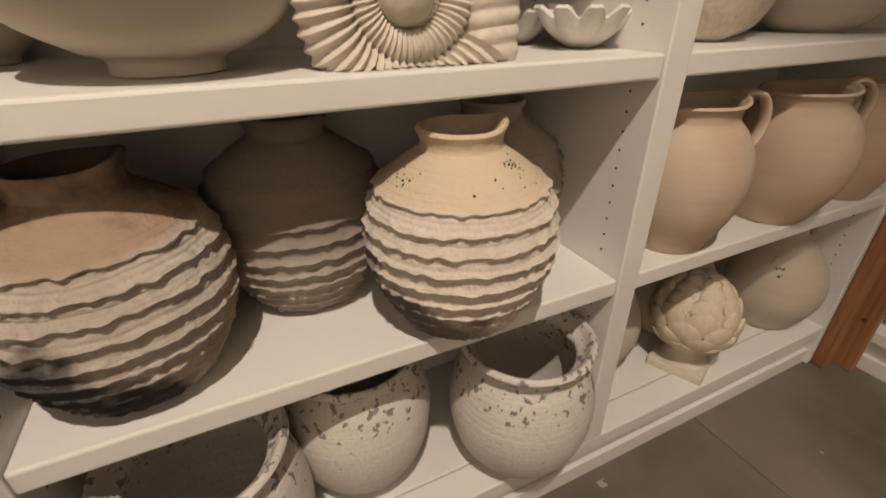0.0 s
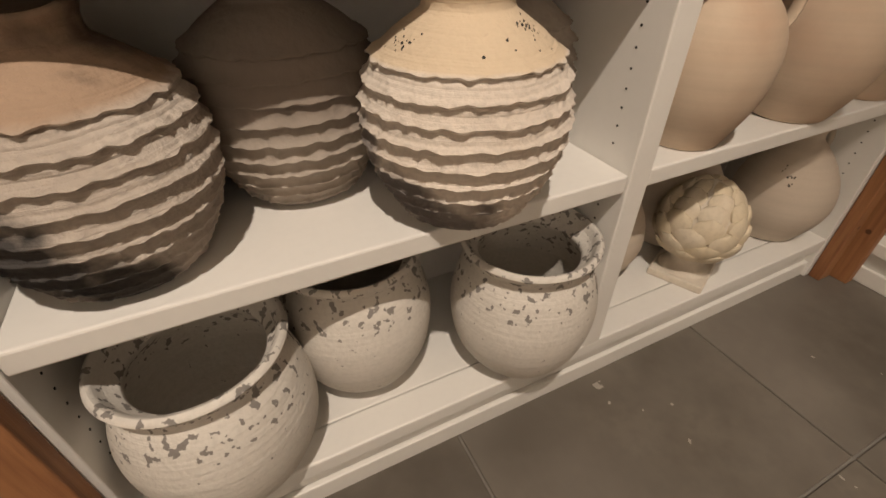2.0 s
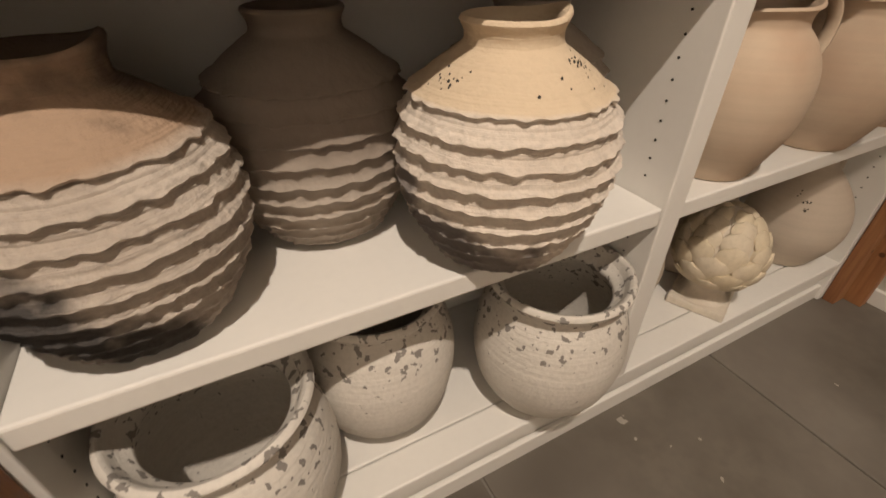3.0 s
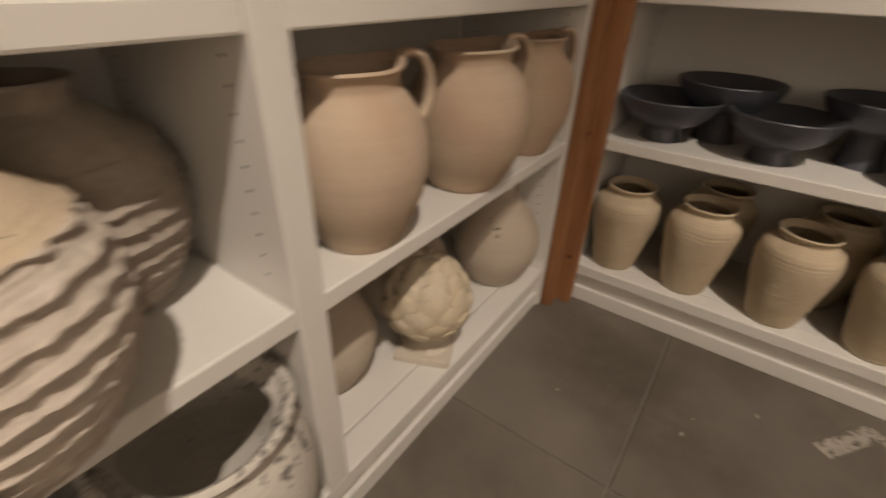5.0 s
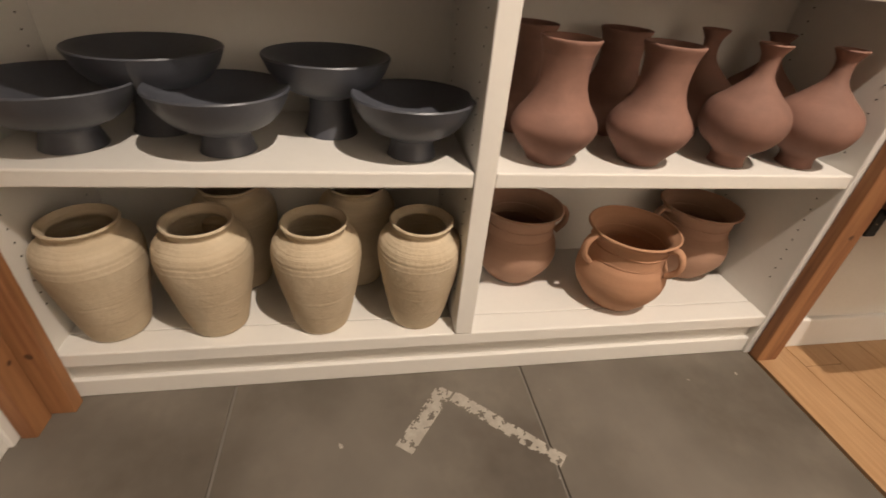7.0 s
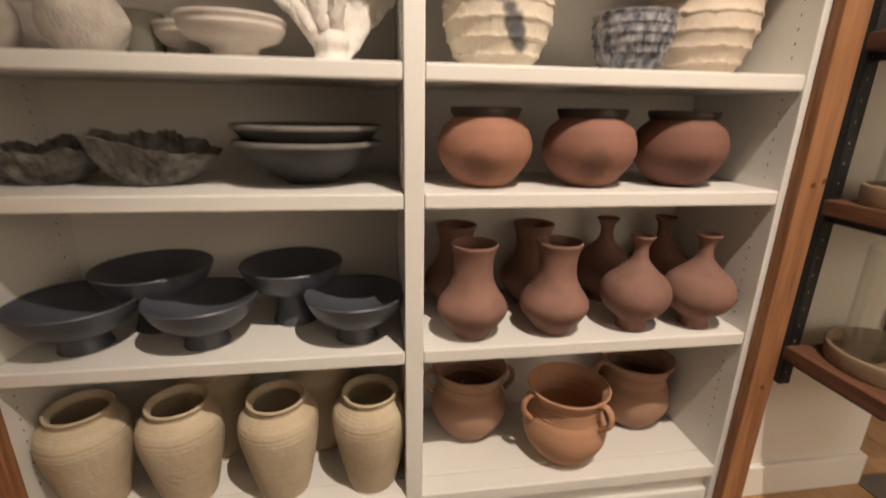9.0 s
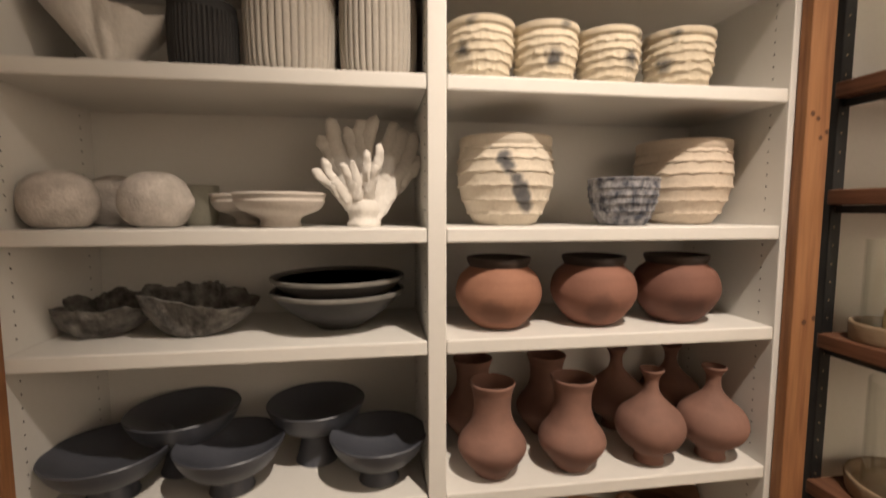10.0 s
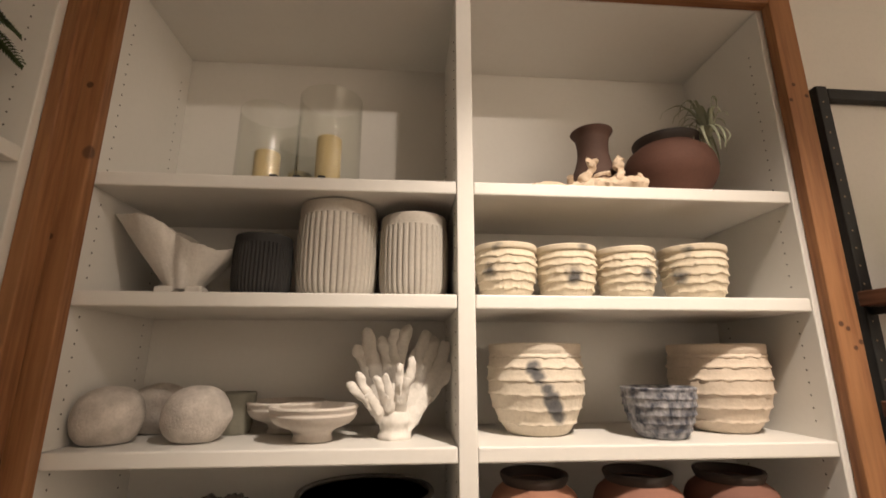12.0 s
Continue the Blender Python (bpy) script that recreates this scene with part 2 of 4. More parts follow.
WAX = material("ivory_wax", (0.66, 0.53, 0.30), (0.60, 0.48, 0.26), rough=0.5, bump=0.05)
GLASS = glass("clear_glass")
DRIFT = material("bleached_driftwood", (0.62, 0.50, 0.38), (0.45, 0.33, 0.22), scale=25, rough=0.9, bump=0.5)
LEAF = material("silver_leaf", (0.34, 0.36, 0.26), (0.26, 0.29, 0.19), scale=20, rough=0.7)
FERN = material("fern_leaf", (0.05, 0.08, 0.03), (0.08, 0.11, 0.04), scale=20, rough=0.6)
SPECK = material("black_speck", (0.03, 0.028, 0.025), rough=0.8)

# ---- shapes ----


def shape(name, verts, faces, mat, parent=None, label="", smooth=True, m=None):
    """Links a mesh from points and faces as one object."""
    me = bpy.data.meshes.new(name)
    me.from_pydata([tuple(v) for v in verts], [], faces)
    me.materials.append(mat)
    if smooth:
        me.polygons.foreach_set("use_smooth", [True] * len(me.polygons))
        me.set_sharp_from_angle(angle=radians(45))
    me.update()
    ob = new(name, me)
    if parent:
        ob.parent = parent
    if m is not None:
        ob.matrix_basis = m
    if label:
        ob["label"] = label
    return ob


def root(name, m, label, category, group=""):
    ob = new(name)
    ob.empty_display_size = 0.05
    ob.matrix_basis = m
    return tagged(ob, label, category, group)


def flow(points, n=6):
    """A smooth line through the points."""
    p = [np.array(q, float) for q in points]
    p = [2 * p[0] - p[1], *p, 2 * p[-1] - p[-2]]
    out = []
    for a, b, c, d in zip(p, p[1:], p[2:], p[3:]):
        for k in range(n):
            t = k / n
            out.append(0.5 * (2 * b + (c - a) * t + (2 * a - 5 * b + 4 * c - d) * t * t + (3 * b - a - 3 * c + d) * t ** 3))
    return [*out, p[-2]]


def rings_mesh(rings, close_ends=True):
    """Points and faces of a skin over closed rings of equal length."""
    n = len(rings[0])
    verts = [v for r in rings for v in r]
    faces = []
    for i in range(len(rings) - 1):
        for j in range(n):
            k = (j + 1) % n
            faces.append((i * n + j, i * n + k, (i + 1) * n + k, (i + 1) * n + j))
    if close_ends:
        faces.append(tuple(range(n))[::-1])
        faces.append(tuple(range((len(rings) - 1) * n, len(rings) * n)))
    return verts, faces


def lathe(profile, seg=56, wobble=0.006, seed=0, lift=None, radial=None):
    """Points and faces of a turned shape, as lathe_rings() takes it."""
    return rings_mesh(lathe_rings(profile, seg, wobble, seed, lift, radial))


def split(rings, i, j, mat, parent, body_name="body", rim_name="rim", label=""):
    """Links the rings of a vessel as two parts: its rim, from ring i to ring j, and its body, outside and inside."""
    a, fa = rings_mesh(rings[: i + 1], False)
    b, fb = rings_mesh(rings[j:], False)
    n = len(rings[0])
    fa.append(tuple(range(n))[::-1])
    k = len(rings) - j - 1
    fb.append(tuple(range(k * n, k * n + n)))
    shape(body_name, *join((a, fa), (b, fb)), mat, parent)
    return shape(rim_name, *rings_mesh(rings[i : j + 1], False), mat, parent, label)


def lathe_rings(profile, seg=56, wobble=0.006, seed=0, lift=None, radial=None):
    """The rings of a thrown vessel. profile: (radius, height) from the outer foot over the lip to the inner floor.
    lift(angle, height) and radial(angle, height) add to the height and multiply the radius."""
    rings = []
    for r, z in profile:
        ring = []
        for j in range(seg):
            a = 2 * math.pi * j / seg
            w = 1 + wobble * noise.noise((math.cos(a) * 1.5 + seed * 3.1, math.sin(a) * 1.5, z * 9)) * 2
            if radial:
                w *= radial(a, z)
            up = lift(a, z) if lift else 0.0
            ring.append((r * w * math.cos(a), r * w * math.sin(a), z + up))
        rings.append(ring)
    return rings


def hollow(outer, wall=0.008, n=5, floor=0.014):
    """An open vessel's profile from its outer line: the outside, a rounded lip and the inside."""
    line = [(max(0.002, float(r)), float(z)) for r, z in flow(outer, n)]
    r1, z1 = line[-1]
    lip = [(r1 - wall * 0.15, z1 + wall * 0.35), (r1 - wall * 0.5, z1 + wall * 0.5), (r1 - wall * 0.85, z1 + wall * 0.35)]
    inner = [(max(0.003, r - wall), z) for r, z in reversed(line) if z > floor]
    return [(line[0][0] - 0.004, 0.0), (line[0][0], 0.002), *line[1:], *lip, *inner, (0.003, floor)]


def tube(points, wide, thick=None, seg=10, n=6, taper=None, across=None):
    """Points and faces of a rod of oval section along a smooth line. across: the way its wide side lies at the start."""
    line = [Vector(p) for p in flow(points, n)]
    thick = thick or wide
    side, rings = Vector(across) if across else None, []
    for i, p in enumerate(line):
        d = (line[min(i + 1, len(line) - 1)] - line[max(i - 1, 0)]).normalized()
        if side is None:
            side = d.cross(Vector((0, 0, 1)))
            if side.length < 0.05:
                side = Vector((0, 1, 0))
        side = (side - d * side.dot(d)).normalized()
        up = side.cross(d).normalized()
        s = taper(i / (len(line) - 1)) if taper else 1.0
        rings.append([p + s * (side * wide * math.cos(2 * math.pi * j / seg) + up * thick * math.sin(2 * math.pi * j / seg)) for j in range(seg)])
    return rings_mesh(rings)


def join(*pieces):
    verts, faces = [], []
    for v, f in pieces:
        k = len(verts)
        verts += list(v)
        faces += [tuple(i + k for i in g) for g in f]
    return verts, faces


def box(name, lo, hi, mat, parent=None, label="", bevel=0.003):
    """A board with softened edges."""
    bm = bmesh.new()
    bmesh.ops.create_cube(bm, size=1)
    for v in bm.verts:
        v.co = [lo[k] + (v.co[k] + 0.5) * (hi[k] - lo[k]) for k in range(3)]
    if bevel:
        bmesh.ops.bevel(bm, geom=bm.edges[:], offset=bevel, segments=2, affect="EDGES", profile=0.5)
    me = bpy.data.meshes.new(name)
    bm.to_mesh(me)
    bm.free()
    me.materials.append(mat)
    ob = new(name, me)
    if parent:
        ob.parent = parent
    if label:
        ob["label"] = label
    return ob


def disc(centre, r, axis, seg=8, depth=0.001):
    """A small flat dot lying on a panel; axis is the panel's normal: 0, 1 or 2."""
    rings = []
    for h in (0.0, depth):
        ring = []
        for j in range(seg):
            p = [0.0, 0.0, 0.0]
            p[axis] = h - depth / 2
            p[(axis + 1) % 3] = r * math.cos(2 * math.pi * j / seg)
            p[(axis + 2) % 3] = r * math.sin(2 * math.pi * j / seg)
            ring.append([a + b for a, b in zip(centre, p)])
        rings.append(ring)
    return rings_mesh(rings)


# ---- the room ----
ROOM = dict(x0=-3.6, x1=1.6, y0=-4.2, y1=0.46, top=3.5)
floor = new("floor")
tagged(floor, "worn grey concrete slab floor with pale scuffs", "floor", kind="structure")
box("screed", (ROOM["x0"], -1.95, -0.10), (0.40, ROOM["y1"], -0.006), GROUT, floor, bevel=0)
wood_floor = new("floor_wood")
tagged(wood_floor, "honey oak plank border beside the concrete", "floor", kind="structure")
box("underlay", (ROOM["x0"], ROOM["y0"], -0.10), (ROOM["x1"], -1.956, -0.012), GROUT, wood_floor, bevel=0)
tagged(box("wall_north", (ROOM["x0"], 0.42, 0), (0.42, 0.54, ROOM["top"]), WALL, bevel=0), "plain unseen wall that bounces fill light behind the long shelves", "wall", kind="structure")
tagged(box("wall_east", (0.42, -2.0, 0), (0.54, 0.54, ROOM["top"]), WALL, bevel=0), "plain unseen wall that bounces fill light behind the corner shelves", "wall", kind="structure")
# West and south walls are unseen, added to close the room and bounce fill.
tagged(box("wall_west", (ROOM["x0"] - 0.12, ROOM["y0"], 0), (ROOM["x0"], 0.54, ROOM["top"]), WALL, bevel=0), "plain unseen wall that bounces fill light", "wall", kind="structure")
tagged(box("wall_south", (ROOM["x0"], ROOM["y0"] - 0.12, 0), (ROOM["x1"], ROOM["y0"], ROOM["top"]), WALL, bevel=0), "plain unseen wall that bounces fill light", "wall", kind="structure")
tagged(box("wall_far_east", (ROOM["x1"], ROOM["y0"], 0), (ROOM["x1"] + 0.12, -2.0, ROOM["top"]), WALL, bevel=0), "plain unseen wall that bounces fill light of the passage", "wall", kind="structure")
tagged(box("wall_passage", (0.54, -2.06, 0), (ROOM["x1"], -1.96, ROOM["top"]), WALL, bevel=0), "plain unseen wall that bounces fill light of the passage", "wall", kind="structure")
# The ceiling is unseen, added in a pale colour to bounce more fill.
tagged(box("ceiling", (ROOM["x0"] - 0.12, ROOM["y0"] - 0.12, ROOM["top"]), (ROOM["x1"] + 0.12, 0.54, ROOM["top"] + 0.1), CEILING, bevel=0), "pale unseen ceiling that bounces fill light", "ceiling", kind="structure")
tagged(box("wall_pier", (0.03, -2.50, 0), (0.42, -2.046, ROOM["top"]), WALL, bevel=0.004), "white painted wall pier beside the shelves", "wall", kind="structure")
tagged(box("baseboard", (0.012, -2.515, 0.0), (0.03, -2.046, 0.115), PAINT, bevel=0.004), "white painted baseboard at the pier", "baseboard", kind="structure")
tagged(box("baseboard", (0.03, -2.518, 0.0), (0.42, -2.50, 0.115), PAINT, bevel=0.004), "white painted baseboard at the pier", "baseboard", kind="structure")

# ---- shelving ----
LEVELS = (0.153, 0.604, 1.0, 1.274, 1.63, 1.933)
THICK, DEEP, TOP = 0.036, 0.385, 2.53


def shelving(name, m, ends, splits, levels, label, trims):
    """A built-in shelving unit seen from its front, which lies in the plane y = 0 with the shelves behind it; x runs along it."""
    unit = root(name, m, label, "shelving unit")
    a, b = ends
    edges = [a, *[v for s in splits for v in s], b]
    box("side_panel", (a - 0.03, 0.0, 0.0), (a, DEEP, TOP), PAINT, unit)
    box("side_panel", (b, 0.0, 0.0), (b + 0.03, DEEP, TOP), PAINT, unit)
    for lo, hi in splits:
        box("divider", (lo, -0.0015, levels[0] + 0.0005), (hi, DEEP, TOP), PAINT, unit)
    box("back_panel", (a - 0.03, DEEP, 0.0), (b + 0.03, DEEP + 0.015, TOP + 0.03), PAINT, unit, bevel=0)
    box("top_panel", (a - 0.03, 0.0, TOP), (b + 0.03, DEEP, TOP + 0.03), PAINT, unit)
    box("toe_board", (a, 0.024, 0.0), (b, 0.045, levels[0] - 0.0425), PAINT, unit)
    box("base_strip", (a, 0.010, 0.0), (b, 0.0235, 0.055), PAINT, unit)
    box("base_shelf_front_board", (a, 0.0, levels[0] - 0.042), (b, 0.070, levels[0]), PAINT, unit, bevel=0.004)
    box("base_shelf_back_board", (a, 0.0725, levels[0] - 0.042), (b, DEEP, levels[0] - 0.001), PAINT, unit)
    for lo, hi in zip(edges[::2], edges[1::2]):
        for z in levels[1:]:
            box("shelf", (lo + 0.001, 0.002, z - THICK), (hi - 0.001, DEEP - 0.002, z), PAINT, unit, bevel=0.004)
    for x, way in [(a, 1), (b, -1), *[(s[0], -1) for s in splits], *[(s[1], 1) for s in splits]]:
        dots = []
        for depth in (0.055, 0.33):
            z = 0.26
            while z < TOP - 0.1:
                if all(abs(z - v + THICK / 2) > 0.03 for v in levels):
                    dots.append(disc((x + way * 0.0006, depth, z), 0.0022, 0))
                z += 0.032
        shape("shelf_pin_holes", *join(*dots), HOLE, unit, "row of small drilled shelf-pin holes", smooth=False)["kind"] = "stuff"
    for lo, hi in trims:
        box("wood_upright", (lo, -0.036, 0.0), (hi, -0.002, TOP + 0.09), TRIM, unit, "reddish pine face board with knots", bevel=0.003)
    return unit


# the long unit, facing south, and the corner unit, facing west
unit_a = shelving("shelving_unit", pose(0, 0, 0), (-1.988, -0.118), [(-1.086, -1.036)], (0.153, 0.604, 0.992, 1.35, 1.64, 1.933),
                  "white painted built-in shelves with pine face boards", [(-2.09, -1.998), (-0.098, -0.040)])
unit_b = shelving("shelving_unit", pose(0, 0, 0, 0, 0, -90), (0.068, 1.934), [(0.989, 1.034)], LEVELS,
                  "tall white painted corner shelves with pine face boards", [(0.002, 0.084), (1.950, 2.020)])
box("wood_header", (0.085, -0.036, TOP), (1.949, -0.002, TOP + 0.09), TRIM_Y, unit_b, "reddish pine header board")
box("wood_header", (-1.997, -0.036, TOP), (-0.099, -0.002, TOP + 0.09), TRIM_Y, unit_a, "reddish pine header board")

# ---- vessels ----


def vessel(name, x, y, z, outer, mat, label, category, wall=0.008, group="", turn=0, seg=56, wobble=0.006, lift=None, radial=None, n=5):
    """A plain thrown vessel, body and rim, standing at x, y, z."""
    prof = hollow(outer, wall, n)
    last = n * (len(outer) - 1) + 1
    t = root(name, pose(x, y, z, 0, 0, turn), label, category, group)
    split(lathe_rings(prof, seg, wobble, x * 7 + y * 3, lift, radial), last - n, last + 3 + n, mat, t)
    return t


def body(parent, outer, mat, wall=0.008, name="body", seg=56, wobble=0.006, lift=None, radial=None, seed=0, n=5, label=""):
    return shape(name, *lathe(hollow(outer, wall, n), seg, wobble, seed, lift, radial), mat, parent, label)


def scaled(profile, radius, height):
    return [(r * radius, h * height) for r, h in profile]


def ribbed(outer, ribs, out=0.0085, wave=0.0028, seg=180, seed=0, wall=0.010, lobes=(17, 29), lip=None):
    """A vessel with overlapping clay ribs, each with a wavy, ragged, overhanging edge. ribs: their heights, from below."""
    line = flow(outer, 8)
    hs, rs = [float(p[1]) for p in line], [float(p[0]) for p in line]

    def at(h):
        return float(np.interp(h, hs, rs))

    def waver(k):
        f = 3.7 * k + seed
        return lambda a: wave * (0.55 * math.sin(lobes[0] * a + f) + 0.45 * math.sin(lobes[1] * a + 2.3 * f) + 1.1 * noise.noise((4 * math.cos(a) + f, 4 * math.sin(a), f)))

    flat = lambda a: 0.0
    plan = [(0.0, at(0) - 0.004, flat, 0), (0.003, at(0.003), flat, 0)]
    prev, prev_h = flat, 0.003
    for k, h in enumerate(ribs):
        w = waver(k)
        gap = h - prev_h
        for q in (0.35, 0.6, 0.8):
            plan.append((prev_h + gap * q, at(prev_h + gap * q) + out * 0.12 * (1 - q), (lambda a, p=prev, w=w, q=q: (p(a) * 0.25 if q < 0.5 else w(a) * (0.1 if q < 0.7 else 0.55))), 0.25))
        plan += [(h - 0.0035, at(h) - out * 0.05, w, 0.2), (h - 0.0025, at(h) + out * 0.85, w, 1), (h, at(h) + out, w, 1), (h + 0.0025, at(h) + out * 0.75, w, 0.8), (h + 0.007, at(h + 0.007) + out * 0.22, (lambda a, w=w: 0.6 * w(a)), 0.4)]
        prev, prev_h = w, h + 0.007
    rest = [h for h in hs if h > prev_h + 0.008]
    for h in rest:
        fade = 0.3 * max(0.0, 1 - (h - prev_h) / 0.02)
        plan.append((h, at(h), (lambda a, p=prev, f=fade: p(a) * f), 0))
    top_r, top_h = rs[-1], hs[-1]
    plan += [(top_h + wall * 0.35, top_r - wall * 0.15, flat, 0), (top_h + wall * 0.5, top_r - wall * 0.5, flat, 0), (top_h + wall * 0.3, top_r - wall * 0.9, flat, 0)]
    for h in reversed([h for h in hs if 0.02 < h < top_h]):
        plan.append((h, max(0.004, at(h) - wall * 1.4), flat, 0))
    plan.append((0.018, 0.004, flat, 0))
    rings = []
    mark = plan.index(max(plan, key=lambda p: p[0]))
    for k, (h, r, w, rag) in enumerate(plan):
        flip = k > mark
        ring = []
        for j in range(seg):
            a = 2 * math.pi * j / seg
            c, s = math.cos(a), math.sin(a)
            rr = (r if h >= top_h or flip else r + at(h + w(a)) - at(h)) * (1 + 0.008 * noise.noise((2 * c + seed, 2 * s, h * 8))) + rag * 0.0042 * noise.noise((14 * c, 14 * s, h * 40 + seed))
            hh = h + w(a) + (lip(a, h) if lip else 0.0)
            ring.append((rr * c, rr * s, hh))
        rings.append(ring)
    return rings, mark


# the long unit: the middle shelf, bay one, three ribbed jars
JAR = [(0.082, 0.0), (0.104, 0.035), (0.130, 0.085), (0.143, 0.135), (0.143, 0.180), (0.132, 0.226), (0.110, 0.256), (0.076, 0.281), (0.062, 0.291), (0.060, 0.303), (0.066, 0.316)]
JAR_RIBS = [0.018, 0.037, 0.058, 0.081, 0.106, 0.132, 0.159, 0.186, 0.213, 0.240]
A1 = 0.604


def ribbed_jar(x, y, turn, seed, mat, label, size=1.0):
    def lip(a, h):
        return max(0.0, (h - 0.29) / 0.04) * 0.014 * max(0.0, math.cos(a)) ** 4

    t = root("ribbed_jar", pose(x, y, A1, 0, 0, turn) @ Matrix.Diagonal((size, size, size, 1)), label, "jar", "ribbed clay jars")
    rings, mark = ribbed(JAR, JAR_RIBS, wave=0.0017, seed=seed, lip=lip)
    split(rings, mark - 18, mark + 18, mat, t, "body", "neck")
    return t


def specks(jar, clusters, seed, outline=JAR, big=0.0026):
    """Small dark pits in the clay of a jar's shoulder: clusters (angle, height, spread, count)."""
    rng = random.Random(seed)
    line = flow(outline, 8)
    hs, rs = [float(p[1]) for p in line], [float(p[0]) for p in line]
    pieces = []
    for angle, height, spread, count in clusters:
        for _ in range(count):
            h = min(0.30, height + rng.gauss(0, spread * 0.5))
            r = float(np.interp(h, hs, rs))
            a = radians(angle) + rng.gauss(0, spread) / r
            q = rng.uniform(0.0008, big)
            c = np.array((r * math.cos(a), r * math.sin(a), h))
            n = np.array((math.cos(a), math.sin(a), 0.6))
            side = np.array((-math.sin(a), math.cos(a), 0))
            up = np.array((-0.6 * math.cos(a), -0.6 * math.sin(a), 1))
            ring = [tuple(c + q * rng.uniform(0.7, 1.3) * (side * math.cos(b) + up * math.sin(b)) * 0.9 + n * 0.0006) for b in [math.pi * j / 3 for j in range(6)]]
            pieces.append((ring, [tuple(range(6))]))
    shape("pits", *join(*pieces), SPECK, jar, "scattered small dark pits", smooth=False)["kind"] = "stuff"


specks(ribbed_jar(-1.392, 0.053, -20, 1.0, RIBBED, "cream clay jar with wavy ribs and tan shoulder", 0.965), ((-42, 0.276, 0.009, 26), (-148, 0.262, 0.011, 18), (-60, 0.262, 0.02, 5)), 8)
ribbed_jar(-1.852, 0.118, 0, 5.0, SMOKED_SHADED, "smoke-stained clay jar with wavy ragged ribs and shade-painted neck", 0.95)
ribbed_jar(-1.600, 0.235, 60, 9.0, TOP_SHADED, "brown clay jar with wavy ribs and shade-painted top", 0.97)
ribbed_jar(-1.235, 0.232, 130, 13.0, GREYED, "greyish ribbed clay jar at the shelf's back", 0.94)

# bay one, base shelf: whitewashed pots
POT = [(0.080, 0.0), (0.108, 0.030), (0.138, 0.085), (0.151, 0.145), (0.150, 0.200), (0.135, 0.255), (0.118, 0.285), (0.117, 0.298), (0.130, 0.312), (0.137, 0.324)]
for x, y, turn, text in [(-1.232, 0.068, 0, "whitewashed clay pot with flaking grey chips"), (-1.556, 0.190, 70, "whitewashed clay pot tucked under the shelf"), (-1.828, 0.070, 150, "large chipped whitewashed pot with thick rim")]:
    vessel("whitewashed_pot", x, y, 0.153, POT, CHIPPED, text, "pot", 0.016, "whitewashed pots", turn, 72, 0.008)

# bay two, middle shelf: jugs with one handle
JUG = [(0.066, 0.0), (0.080, 0.03), (0.104, 0.09), (0.113, 0.15), (0.107, 0.205), (0.088, 0.245), (0.072, 0.262), (0.070, 0.275), (0.073, 0.286), (0.079, 0.293)]


def jug(x, y, turn, size, wide, label):
    j = root("jug", pose(x, y, A1, 0, 0, turn) @ Matrix.Diagonal((wide, wide, size, 1)), label, "jug", "clay jugs")

    def lip(a, h):
        return max(0.0, (h - 0.25) / 0.045) * (0.012 * max(0.0, math.cos(a)) ** 3 - 0.006 * max(0.0, -math.cos(a)) ** 2)

    body(j, JUG, BUFF, 0.009, lift=lip, seed=x * 5)
    shape("handle", *tube([(0.066, 0, 0.292), (0.092, 0, 0.308), (0.120, 0, 0.298), (0.134, 0, 0.262), (0.128, 0, 0.220), (0.104, 0, 0.190)], 0.013, 0.007, 12), BUFF, j)
    return j


jug(-0.875, 0.080, -20, 0.985, 1.05, "buff clay jug with one loop handle")
jug(-0.545, 0.074, -20, 0.980, 1.16, "buff clay jug with smoke-darkened belly")
jug(-0.250, 0.074, -24, 0.965, 0.98, "buff clay jug at the shelf's end")

# bay two, base shelf: egg-shaped jugs and a stone artichoke
EGG = [(0.078, 0.0), (0.098, 0.03), (0.126, 0.085), (0.134, 0.135), (0.124, 0.190), (0.098, 0.240), (0.066, 0.280), (0.042, 0.305), (0.034, 0.325), (0.040, 0.345)]
EGG_CLAY = material("speckled_pale_clay", (0.54, 0.47, 0.385), (0.47, 0.39, 0.31), scale=4, speck=0.08, throw=50, bump=0.1, rough=0.85)


def egg_jug(x, y, turn, label, size=1.0):
    j = root("egg_jug", pose(x, y, 0.153, 0, 0, turn) @ Matrix.Diagonal((size, size, size, 1)), label, "jug", "egg-shaped jugs")
    body(j, EGG, EGG_CLAY, 0.009, seed=x)
    shape("handle", *tube([(0.036, 0, 0.330), (0.062, 0, 0.335), (0.082, 0, 0.312), (0.084, 0, 0.280), (0.072, 0, 0.262)], 0.010, 0.007, 10), EGG_CLAY, j)
    return j


specks(egg_jug(-0.240, 0.130, -10, "pale egg-shaped clay jug with black specks"), ((215, 0.228, 0.0045, 7), (219, 0.207, 0.004, 6), (205, 0.236, 0.012, 3)), 5, EGG, 0.0034)
egg_jug(-0.560, 0.255, 20, "pale egg-shaped clay jug behind the artichoke")
egg_jug(-0.885, 0.235, 100, "pale egg-shaped clay jug beside the divider", 0.98)


